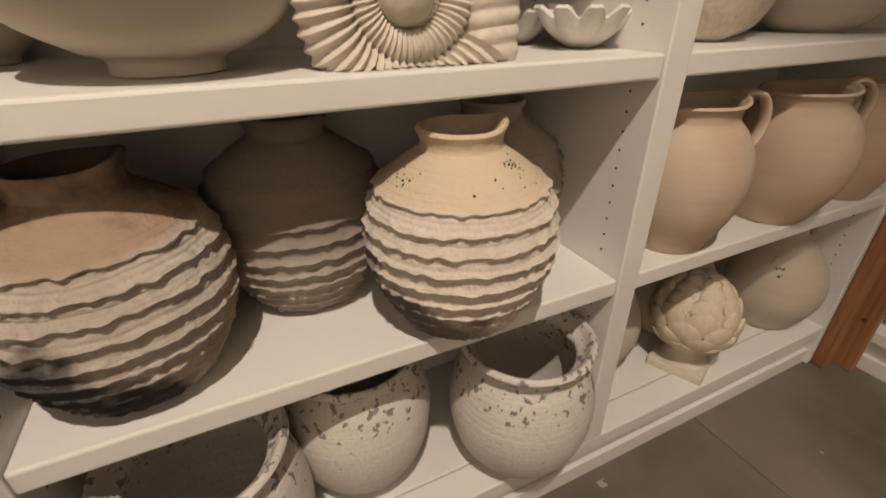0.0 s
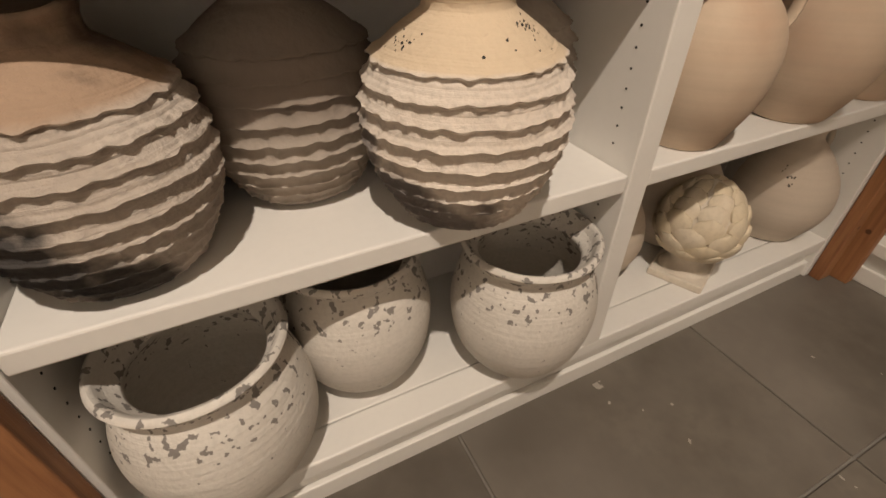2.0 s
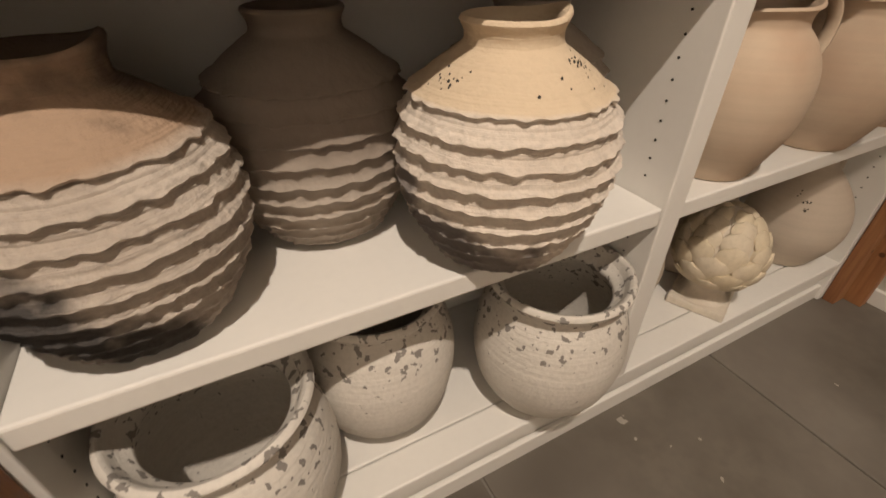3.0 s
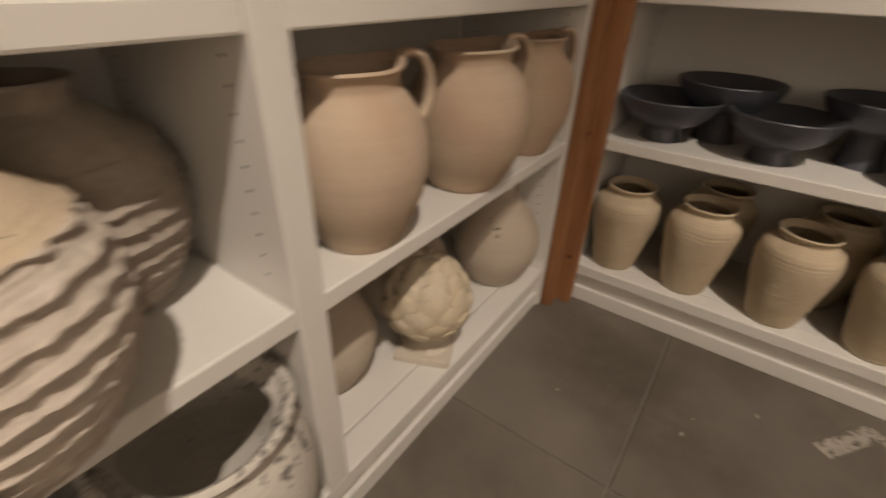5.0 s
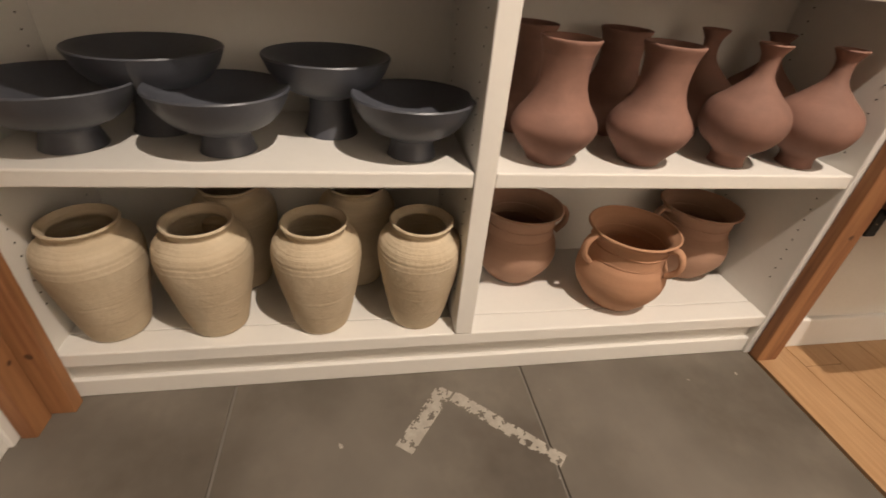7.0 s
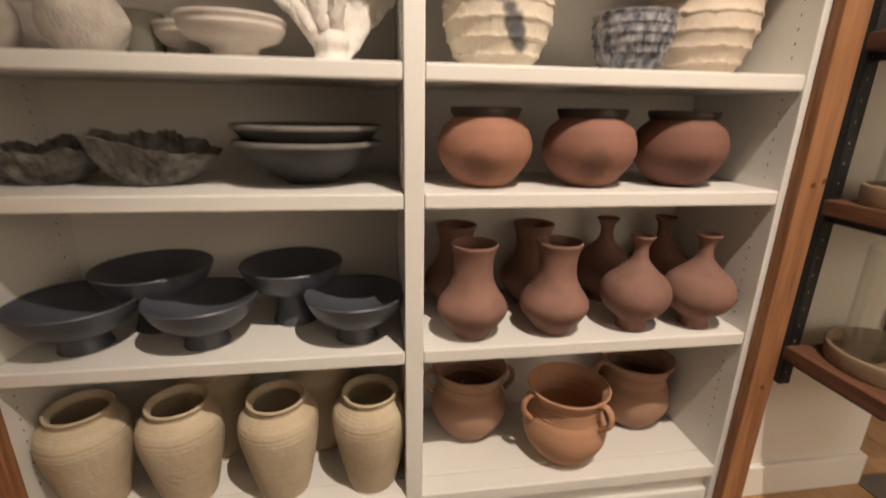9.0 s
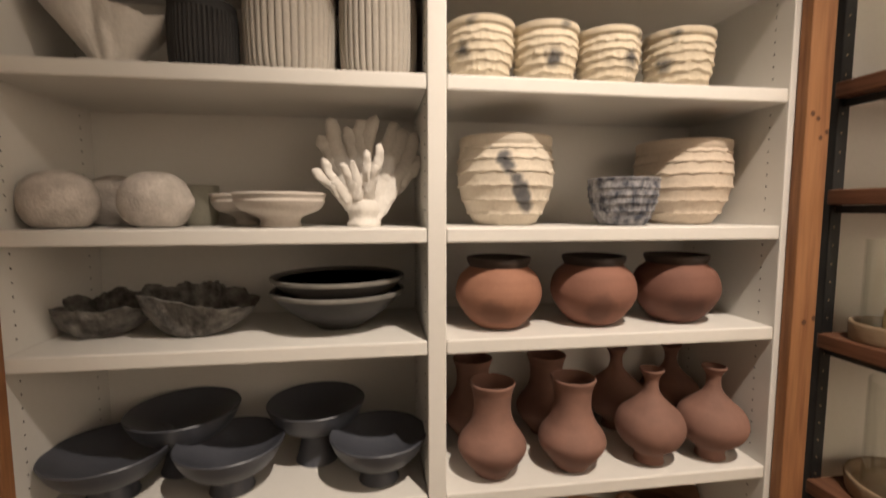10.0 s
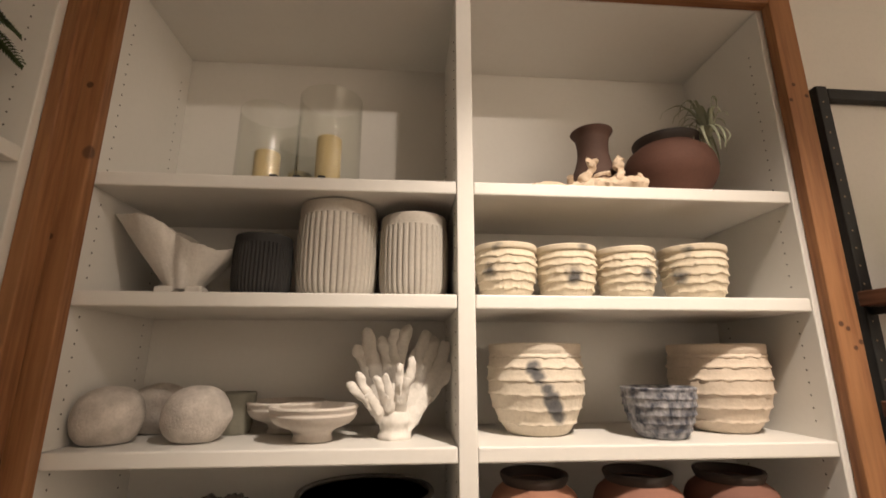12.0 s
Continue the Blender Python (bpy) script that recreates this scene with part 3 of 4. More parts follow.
def artichoke(x, y, turn):
    t = root("artichoke_finial", pose(x, y, 0.153, 0, 0, turn) @ Matrix.Diagonal((1.16, 1.16, 1.16, 1)), "yellowed cast-stone artichoke on a square plinth", "ornament")
    box("plinth", (-0.062, -0.062, 0.0), (0.062, 0.062, 0.020), STONE, t, bevel=0.004)
    shape("stem", *lathe([(float(r), float(h)) for r, h in flow([(0.055, 0.021), (0.043, 0.034), (0.037, 0.050), (0.044, 0.066), (0.060, 0.078)], 4)], 40), STONE, t)
    core = [(float(r), float(h)) for r, h in flow([(0.03, 0.068), (0.062, 0.080), (0.081, 0.110), (0.085, 0.145), (0.074, 0.185), (0.050, 0.220), (0.022, 0.244), (0.003, 0.252)], 5)]
    hs, rs = [p[1] for p in core], [p[0] for p in core]
    shape("heart", *lathe(core, 40), STONE, t)

    def scale_leaf(h0, tall, half):
        """One overlapping scale that follows the heart's curve, thick at its blunt, pointed tip."""
        nu, nv, layers = 8, 7, []
        for lift in (0, 1):
            for i in range(nu):
                u = i / (nu - 1)
                wide = half * (0.72 + 0.55 * u) if u < 0.45 else half * 0.97 * max(0.0, 1 - ((u - 0.45) / 0.55) ** 2.1) ** 0.62
                for k in range(nv):
                    v = 2 * k / (nv - 1) - 1
                    h = min(0.250, h0 + tall * (u + 0.04 * (1 - v * v)))
                    r = float(np.interp(h, hs, rs))
                    out = -0.003 if lift == 0 else 0.0015 + 0.0105 * u ** 1.3 + 0.0070 * (1 - v * v) * math.sin(math.pi * min(1.0, 0.15 + 0.75 * u))
                    a = wide * v / max(r, 0.016)
                    layers.append(((r + out) * math.cos(a), (r + out) * math.sin(a), h + (0.004 * u if lift else 0.0)))
        n, faces = nu * nv, []
        for i in range(nu - 1):
            for k in range(nv - 1):
                a = i * nv + k
                faces.append((n + a, n + a + 1, n + a + nv + 1, n + a + nv))
        ring = [*range(nv), *[i * nv + nv - 1 for i in range(1, nu)], *[(nu - 1) * nv + k for k in range(nv - 2, -1, -1)], *[i * nv for i in range(nu - 2, 0, -1)]]
        for a, b in zip(ring, ring[1:] + ring[:1]):
            faces.append((a, b, n + b, n + a))
        return layers, faces

    for row, (h, tall, half, count) in enumerate([(0.066, 0.044, 0.032, 8), (0.084, 0.054, 0.0345, 8), (0.112, 0.056, 0.0345, 8), (0.142, 0.054, 0.031, 8), (0.172, 0.048, 0.030, 7), (0.198, 0.040, 0.025, 6), (0.220, 0.030, 0.018, 5)]):
        first = None
        for k in range(count):
            m = pose(0, 0, 0, 0, 0, 360 * (k + 0.5 * (row % 2) + 0.06 * math.sin(5 * k + row)) / count)
            if first is None:
                first = shape("leaf", *scale_leaf(h, tall, half), YELLOW_STONE, t, m=m).data
            else:
                leaf = new("leaf", first)
                leaf.parent = t
                leaf.matrix_basis = m


artichoke(-0.653, 0.095, 24)

# the long unit's third shelf
A2 = 0.992
BIG_BOWL = [(0.060, 0.0), (0.061, 0.016), (0.085, 0.026), (0.130, 0.055), (0.155, 0.100), (0.160, 0.140), (0.155, 0.165)]
vessel("footed_bowl", -1.722, 0.130, A2, BIG_BOWL, PALE, "large cream footed bowl with worn glaze", "bowl", 0.012, seg=64)
vessel("footed_bowl", -1.925, 0.315, A2, scaled(BIG_BOWL, 0.40, 0.6), PALE, "small cream bowl at the shelf's back", "bowl", 0.008)


def lathe_boss():
    """The domed middle of the coil, facing the front."""
    v, f = lathe([(0.036, -0.020), (0.038, 0.0), (0.034, 0.018), (0.024, 0.028), (0.010, 0.033), (0.002, 0.034)], 32, 0.03)
    return [(p[0], -p[2], p[1]) for p in v], f


def ammonite(x, y):
    rings, steps, end = [], 1200, 14.2
    low = -0.078
    for i in range(steps + 1):
        a = end * i / steps
        big = 0.1215 * math.exp(0.10 * (a - end))
        tube_r = (big * 0.30 + 0.003) * min(1, 0.4 + a / 4)
        rib = 1 + 0.20 * ((1 - abs(math.sin(a * 25.0))) ** 0.8 - 0.45) * min(1, a / 3)
        ang = a - end - 0.55
        cx, cz = big * math.cos(ang), big * math.sin(ang)
        w = tube_r * rib
        rings.append([(cx + w * math.cos(b) * math.cos(ang), w * 1.05 * math.sin(b), max(low, cz + w * math.cos(b) * math.sin(ang))) for b in [2 * math.pi * j / 16 for j in range(16)]])
    coil = join(rings_mesh(rings), lathe_boss())
    rings = []
    for k in range(60):
        rib = 1 + 0.09 * (abs(math.sin(k * 0.42)) - 0.5)
        rings.append([(0.112 + 0.034 * rib * math.copysign(abs(math.cos(b)) ** 0.5, math.cos(b)), 0.036 * rib * math.copysign(abs(math.sin(b)) ** 0.5, math.sin(b)), low + 0.0027 * k + 0.005 * math.cos(b) * min(1, k / 6)) for b in [2 * math.pi * j / 20 for j in range(20)]])
    ob = shape("ammonite_ornament", *join(coil, rings_mesh(rings)), STONE, m=pose(x, y, A2 - low))
    return tagged(ob, "cream stone ammonite ornament with deep spiral ribs", "ornament")


ammonite(-1.466, 0.062)


def clam(x, y, turn, size, label):
    rings = []
    prof = [(float(r), float(h)) for r, h in flow([(0.030, 0.0), (0.055, 0.012), (0.085, 0.035), (0.105, 0.062)], 5)]
    inner = [(r - 0.007, h + 0.004) for r, h in reversed(prof)]
    for r, h in [*prof, *inner]:
        ring = []
        for j in range(120):
            a = 2 * math.pi * j / 120
            u = h / 0.062
            lobe = 0.9 * math.cos(10 * a) + 0.35 * math.cos(20 * a + 3.1)
            ring.append((r * (1 + 0.12 * u * lobe) * 1.1 * math.cos(a), r * (1 + 0.12 * u * lobe) * 0.8 * math.sin(a), h + 0.009 * u * u * lobe + 0.0012 * math.sin(60 * a) * u))
        rings.append(ring)
    ob = shape("clam_shell_bowl", *rings_mesh(rings), PLASTER, m=pose(x, y, A2 + 0.001, 0, 0, turn) @ Matrix.Diagonal((size, size, size, 1)))
    return tagged(ob, label, "bowl", "scalloped shell bowls")


clam(-1.130, 0.135, 30, 0.85, "white scalloped clam-shell bowl")
clam(-1.175, 0.255, 70, 0.75, "white scalloped clam-shell bowl behind another")
WOVEN = material("dimpled_clay", (0.60, 0.53, 0.43), (0.48, 0.40, 0.31), scale=110, rough=0.9, bump=0.9, grain=90, amount=0.5)
vessel("round_pot", -0.850, 0.140, A2, [(0.045, 0.0), (0.075, 0.025), (0.098, 0.070), (0.100, 0.115), (0.085, 0.155), (0.070, 0.175)], WOVEN, "cream round pot with dimpled texture", "pot")
vessel("round_pot", -0.720, 0.205, A2, [(0.045, 0.0), (0.075, 0.025), (0.098, 0.070), (0.100, 0.115), (0.085, 0.155), (0.070, 0.175)], PALE, "smooth cream round pot", "pot")
vessel("wide_bowl", -0.400, 0.200, A2, [(0.075, 0.0), (0.120, 0.030), (0.165, 0.080), (0.180, 0.130), (0.178, 0.160)], PALE, "wide cream clay bowl", "bowl", 0.011)

# ---- the corner unit ----
S0, S1, S2, S3, S4, S5 = LEVELS
AMPHORA = [(0.062, 0.0), (0.070, 0.02), (0.085, 0.09), (0.099, 0.165), (0.104, 0.215), (0.097, 0.248), (0.078, 0.266), (0.068, 0.275), (0.069, 0.284), (0.076, 0.293)]
for x, y, k in [(0.095, -0.172, 0), (0.095, -0.402, 1), (0.085, -0.652, 2), (0.085, -0.897, 3), (0.275, -0.430, 4), (0.275, -0.745, 5)]:
    vessel("storage_jar", x, y, S0, AMPHORA, STRAW, "straw-coloured clay storage jar with drip marks" if x < 0.2 else "straw-coloured clay storage jar in the back row", "jar", 0.008, "straw clay jars", 67 * k, 64, 0.012)

COMPOTE = [(0.055, 0.0), (0.051, 0.012), (0.046, 0.030), (0.046, 0.040), (0.062, 0.046), (0.095, 0.064), (0.118, 0.092), (0.132, 0.124)]
TALL = [(0.066, 0.0), (0.058, 0.020), (0.050, 0.055), (0.049, 0.083), (0.065, 0.090), (0.105, 0.106), (0.132, 0.134), (0.148, 0.168)]


def compote(x, y, line, label, size=1.0):
    c = root("compote_bowl", pose(x, y, S1, 0, 0, 40 * x) @ Matrix.Diagonal((size, size, 1, 1)), label, "bowl", "black footed bowls")
    k = 4
    shape("foot", *lathe([(float(r), float(h)) for r, h in flow(line[:k], 5)], 48, 0.002), IRON, c)
    rise = [(float(r), float(h)) for r, h in flow(line[k - 1:], 6)]
    top = rise[-1]
    deep = (top[1] - line[k][1]) * 0.80
    inner = [((top[0] - 0.005) * (1 - i / 14), top[1] + 0.002 - deep * (1 - (1 - i / 14) ** 2)) for i in range(14)]
    shape("bowl", *lathe([*rise, (top[0] - 0.0025, top[1] + 0.003), *inner, (0.004, top[1] + 0.002 - deep)], 64, 0.003), IRON, c)


for x, y, line, size in [(0.125, -0.205, COMPOTE, 1.08), (0.115, -0.492, COMPOTE, 1.0), (0.105, -0.868, COMPOTE, 0.97), (0.232, -0.338, TALL, 0.97), (0.232, -0.692, TALL, 0.92)]:
    compote(x, y, line, "blackened metal footed bowl" if line is COMPOTE else "tall blackened metal pedestal bowl", size)

PEAR = [(0.045, 0.0), (0.055, 0.018), (0.082, 0.052), (0.093, 0.080), (0.085, 0.104), (0.065, 0.132), (0.053, 0.162), (0.050, 0.192), (0.053, 0.224), (0.062, 0.252)]
GLOBE = [(0.041, 0.0), (0.038, 0.022), (0.045, 0.034), (0.078, 0.062), (0.094, 0.100), (0.084, 0.138), (0.052, 0.168), (0.026, 0.196), (0.019, 0.222), (0.022, 0.245), (0.034, 0.265)]
for x, y, line in [(0.085, -1.172, PEAR), (0.085, -1.400, PEAR), (0.080, -1.632, GLOBE), (0.075, -1.822, GLOBE), (0.285, -1.160, PEAR), (0.285, -1.400, PEAR), (0.285, -1.640, GLOBE), (0.285, -1.835, GLOBE)]:
    vessel("terracotta_vase", x, y, S1, line, ROSY, ("rosy terracotta vase with flared neck" if line is PEAR else "rosy terracotta bottle vase with narrow neck") + (" in the back row" if x > 0.2 else ""), "vase", 0.006, "terracotta vases", 50 * y, 56, 0.010)

CROCK = [(0.072, 0.0), (0.090, 0.020), (0.118, 0.060), (0.126, 0.095), (0.118, 0.130), (0.106, 0.150), (0.108, 0.153), (0.106, 0.156), (0.104, 0.180), (0.107, 0.183), (0.104, 0.186), (0.109, 0.208), (0.124, 0.224)]


def crock(x, y, turn, mat, label, handles=(0, 180), size=1.0):
    c = root("handled_crock", pose(x, y, S0, 0, 0, turn) @ Matrix.Diagonal((size, size, size * 1.07, 1)), label, "pot", "handled terracotta pots")
    body(c, CROCK, mat, 0.008, seed=y)
    for h in handles:
        m = pose(0, 0, 0, 0, 0, h)
        line = [m @ Vector(p) for p in [(0.104, 0, 0.206), (0.128, 0, 0.214), (0.146, 0, 0.196), (0.146, 0, 0.166), (0.122, 0, 0.138)]]
        shape("handle", *tube(line, 0.012, 0.008, 12), mat, c)


crock(0.125, -1.490, 70, ORANGE, "orange terracotta pot with two handles", (142, 30))
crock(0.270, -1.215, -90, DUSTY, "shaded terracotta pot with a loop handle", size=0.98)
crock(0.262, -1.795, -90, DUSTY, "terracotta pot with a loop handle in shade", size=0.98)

ROUND = [(0.054, 0.0), (0.080, 0.022), (0.110, 0.065), (0.117, 0.100), (0.105, 0.140), (0.084, 0.160), (0.078, 0.166)]


def round_pot(x, y, z, size, label, mat=TERRA):
    c = root("round_terracotta_pot", pose(x, y, z) @ Matrix.Diagonal((size, size, size, 1)), label, "pot", "round terracotta pots")
    body(c, ROUND, mat, 0.007, seed=y)
    rim = [(0.0785, 0.1660), (0.081, 0.170), (0.085, 0.178), (0.087, 0.186), (0.085, 0.190), (0.078, 0.190), (0.073, 0.182), (0.071, 0.170), (0.0715, 0.164)]
    shape("rim", *lathe(rim, 56, 0.004), SOOT, c, "soot-blackened rim")
    return c


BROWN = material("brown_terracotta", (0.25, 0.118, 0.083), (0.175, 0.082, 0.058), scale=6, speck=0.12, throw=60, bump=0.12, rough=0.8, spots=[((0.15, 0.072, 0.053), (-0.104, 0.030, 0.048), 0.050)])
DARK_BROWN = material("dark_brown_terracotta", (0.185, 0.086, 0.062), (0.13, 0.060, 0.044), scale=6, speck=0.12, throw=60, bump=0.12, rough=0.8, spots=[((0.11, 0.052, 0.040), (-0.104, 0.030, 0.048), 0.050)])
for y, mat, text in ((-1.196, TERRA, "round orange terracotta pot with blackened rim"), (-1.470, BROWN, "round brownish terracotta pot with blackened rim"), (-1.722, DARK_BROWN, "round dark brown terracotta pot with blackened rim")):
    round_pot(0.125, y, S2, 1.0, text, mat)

# black bowls, one inside the other
DISH = [(0.058, 0.0), (0.066, 0.008), (0.110, 0.035), (0.150, 0.068), (0.176, 0.098)]
WORN = material("worn_grey_rim", (0.22, 0.21, 0.19), (0.12, 0.115, 0.11), scale=20, rough=0.7)


def black_bowl(z, label):
    c = root("black_bowl", pose(0.190, -0.765, z, 0, 0, 300 * z), label, "bowl", "stacked black bowls")
    body(c, DISH, BLACK_CLAY, 0.009)
    shape("rim", *lathe([(0.1765, 0.094), (0.1785, 0.098), (0.1775, 0.1035), (0.172, 0.105), (0.1665, 0.1035), (0.1655, 0.098), (0.168, 0.094)], 72, 0.002), WORN, c, "worn grey rim")


black_bowl(S2, "wide black clay bowl under another")
black_bowl(S2 + 0.037, "wide black clay bowl stacked in another")


def shell_bowl(name, x, y, z, mat, label, tips, high, deep, seed, rough=0.012, foot=0.035, bulge=0.8, ruffle=0.0, back=0.0):
    """A ragged shell of stone: two tips along y at tips (reach, height), sides at high, depth across at deep."""
    rings, seg, rows = [], 120, 12
    for side in (0, 1):
        for i in range(rows):
            u = i / (rows - 1)
            u = u if side == 0 else 1 - u
            ring = []
            for j in range(seg):
                a = 2 * math.pi * j / seg
                c, s = math.cos(a), math.sin(a)
                k = (s + 1) / 2
                reach = tips[1][0] * (1 - k) + tips[0][0] * k
                rim_r = math.hypot(deep * c, reach * s)
                k = (s + 1) / 2
                k = k * k * (3 - 2 * k)
                rim_h = tips[1][1] * (1 - k) + tips[0][1] * k + high * c * c
                n = noise.noise((2.2 * c + seed, 2.2 * s, 1.3 * u)) * rough * 1.6 + noise.noise((6 * c, 6 * s + seed, 6 * u)) * rough * 0.3
                r = foot + (rim_r - foot) * u ** bulge + n * (0.3 + u)
                fold = ruffle * u ** 3 * (math.sin(33 * a + seed) + 0.6 * noise.noise((9 * c, 9 * s, seed)))
                r += 0.8 * fold
                h = rim_h * u ** (1 / bulge) + n * 0.8 * u + fold + back * u * u * max(0.0, c + 0.35 * math.sin(3 * a + seed)) ** 1.5
                if side:
                    r, h = max(0.004, r - 0.010 - 0.012 * (1 - u)), h + 0.012 * (1 - u)
                ring.append((r * c, r * s, h))
            rings.append(ring)
    ob = shape(name, *rings_mesh(rings), mat, m=pose(x, y, z))
    return tagged(ob, label, "bowl")


shell_bowl("stone_bowl", 0.170, -0.405, S2 + 0.002, ASH, "rough dark grey stone bowl with ragged rim", ((0.135, 0.105), (0.150, 0.064)), 0.004, 0.095, 3.0, 0.018, 0.06, 0.8, 0.0016, 0.026)
shell_bowl("stone_bowl", 0.190, -0.165, S2 + 0.002, ASH, "rough dark stone bowl in the shelf corner", ((0.095, 0.078), (0.155, 0.072)), -0.005, 0.085, 8.0, 0.017, 0.055, 0.8, 0.0014, 0.022)


def gourd(x, y, turn, seed, label, nub=1.0):
    rings = []
    for i in range(25):
        u = i / 24
        t = math.pi * u
        r = 0.076 * math.sin(t) ** 0.7 if 0 < u < 1 else 0.002
        px = -0.074 * math.cos(t)
        if u > 0.9:
            px += nub * 0.016 * (u - 0.9) / 0.1
        ring = []
        for j in range(40):
            a = 2 * math.pi * j / 40
            n = 1 + 0.05 * noise.noise((px * 18 + seed, 2 * math.cos(a), 2 * math.sin(a))) + 0.012 * noise.noise((px * 70, 8 * math.cos(a) + seed, 8 * math.sin(a)))
            ring.append((px, r * n * math.cos(a), max(0.002, 0.062 + r * n * 0.95 * math.sin(a))))
        rings.append(ring)
    ob = shape("plaster_gourd", *rings_mesh(rings), MOTTLED, m=pose(x, y, S3, 0, 0, turn))
    return tagged(ob, label, "ornament", "plaster gourds")


gourd(0.105, -0.145, -70, 1.0, "white plaster gourd with scored lines", 0.2)
gourd(0.120, -0.345, -95, 4.0, "white plaster gourd with pointed nub")
gourd(0.270, -0.180, -80, 7.0, "white plaster gourd at the shelf's back")
vessel("small_cup", 0.245, -0.395, S3, [(0.040, 0.0), (0.046, 0.02), (0.050, 0.06), (0.052, 0.105)], material("grey_green_clay", (0.20, 0.19, 0.15), scale=9, rough=0.8), "small grey-green cup behind the gourd", "cup")
LOW = [(0.052, 0.0), (0.047, 0.016), (0.058, 0.028), (0.092, 0.042), (0.108, 0.062), (0.107, 0.070), (0.112, 0.080)]
CHALKY = material("chalky_clay", (0.60, 0.55, 0.49), (0.46, 0.40, 0.36), scale=8, rough=0.9, bump=0.25, throw=70)
vessel("pedestal_bowl", 0.120, -0.632, S3, LOW, CHALKY, "chalky white pedestal bowl", "bowl", 0.010, "chalky bowls")
vessel("pedestal_bowl", 0.265, -0.530, S3, LOW, CHALKY, "chalky white pedestal bowl behind another", "bowl", 0.010, "chalky bowls", 30)


def coral(x, y, turn):
    """Two fans of flattened, knobbly branches that fork into blunt tips: a low one in front and a tall one behind it."""
    t = root("coral_ornament", pose(x, y, S3, 0, 0, turn), "white branching coral ornament", "ornament")
    shape("base", *lathe([(float(r), float(h)) for r, h in flow([(0.040, 0.0), (0.041, 0.008), (0.034, 0.024), (0.040, 0.046), (0.030, 0.066), (0.004, 0.072)], 4)], 32, 0.07), PLASTER, t)

    def knobbly(points, wide, thick, seed, blunt):
        v, f = tube(points, wide, thick, 12, 8, taper=lambda u: (1.12 - 0.26 * u) * (max(0.0, 1 - u ** 9) ** 0.5 if blunt else 1.0) + 0.03, across=(0, 1, 0))
        out = []
        for p in v:
            q = Vector(p)
            out.append(q + 0.0055 * noise.noise_vector(q * 48 + Vector((seed, 0, 0))) + 0.0022 * noise.noise_vector(q * 150 + Vector((0, seed, 0))))
        return out, f

    fans = [
        # depth at the foot and at the tips, width, thickness, stems: (elbow, tips), each across and up
        (-0.006, -0.048, 0.0165, 0.0125, [((-0.050, 0.080), [(-0.122, 0.138), (-0.096, 0.168), (-0.074, 0.120)]), ((-0.018, 0.090), [(-0.052, 0.158), (-0.024, 0.166)]), ((0.014, 0.105), [(0.008, 0.188), (0.044, 0.206), (0.036, 0.160)])]),
        (0.012, 0.052, 0.0255, 0.0100, [((-0.052, 0.140), [(-0.118, 0.236), (-0.088, 0.288)]), ((-0.014, 0.160), [(-0.046, 0.262), (-0.004, 0.286), (0.034, 0.294)]), ((0.056, 0.145), [(0.080, 0.280), (0.108, 0.262), (0.050, 0.225)]), ((0.086, 0.115), [(0.142, 0.250), (0.150, 0.186)])]),
    ]
    seed = 0
    for foot, far, wide, thick, stems in fans:
        for (ex, ez), tips in stems:
            seed += 3.7
            bend = foot + (far - foot) * 0.55
            elbow = (bend, -ex, ez)
            arm = shape("branch", *knobbly([(foot * 0.4, -ex * 0.12, 0.015), (foot, -ex * 0.45, ez * 0.5), elbow], wide * 1.08, thick * 1.15, seed, False), PLASTER, t)
            for k, (tx, tz) in enumerate(tips):
                mid = (bend + (far - bend) * 0.6, -(ex + (tx - ex) * (0.62 if k % 2 else 0.48)), ez + (tz - ez) * 0.5)
                low = (bend - 0.2 * (bend - foot), -ex * 0.86, ez * 0.86)
                shape("tip", *knobbly([low, mid, (far, -tx, tz)], wide * 0.80, thick, seed + 1.3 * k, True), PLASTER, arm)


coral(0.130, -0.838, 0)

# ribbed planters and a dark cup


def ribbed_thing(name, outer, how, mat, m, label, category, group=""):
    t = root(name, m, label, category, group)
    rings, mark = ribbed(outer, *how)
    split(rings, mark - 6, mark + 4, mat, t)
    return t


PLANTER = [(0.080, 0.0), (0.092, 0.015), (0.116, 0.060), (0.131, 0.110), (0.133, 0.150), (0.130, 0.190), (0.126, 0.212), (0.130, 0.222), (0.131, 0.236)]
STAINED = material("stained_cream_clay", (0.63, 0.56, 0.46), (0.54, 0.47, 0.38), scale=8, bump=0.3, rough=0.9,
                   spots=[((0.09, 0.09, 0.095), (-0.126 + 0.004 * abs(k - 3), 0.030 - 0.012 * k, 0.175 - 0.025 * k), 0.023 + 0.003 * (k % 2)) for k in range(6)])
ribs = [0.034, 0.070, 0.108, 0.145, 0.178, 0.205]
ribbed_thing("ribbed_planter", PLANTER, (ribs, 0.004, 0.0022, 120, 2.0), STAINED, pose(0.200, -1.232, S3), "cream ribbed clay planter with smoky stains", "planter", "ribbed planters")
ribbed_thing("ribbed_planter", PLANTER, (ribs, 0.004, 0.0022, 120, 6.0), ECRU, pose(0.205, -1.785, S3, 0, 0, 50), "ecru ribbed clay planter", "planter", "ribbed planters")
CUP = [(0.058, 0.0), (0.066, 0.012), (0.082, 0.050), (0.090, 0.090), (0.091, 0.110), (0.095, 0.124)]
ribbed_thing("glazed_pot", CUP, ([0.022, 0.042, 0.062, 0.082, 0.102], 0.003, 0.0015, 90, 3.0, 0.007), BLUE, pose(0.105, -1.540, S3), "small blue-black pot with streaked ridged glaze", "pot")

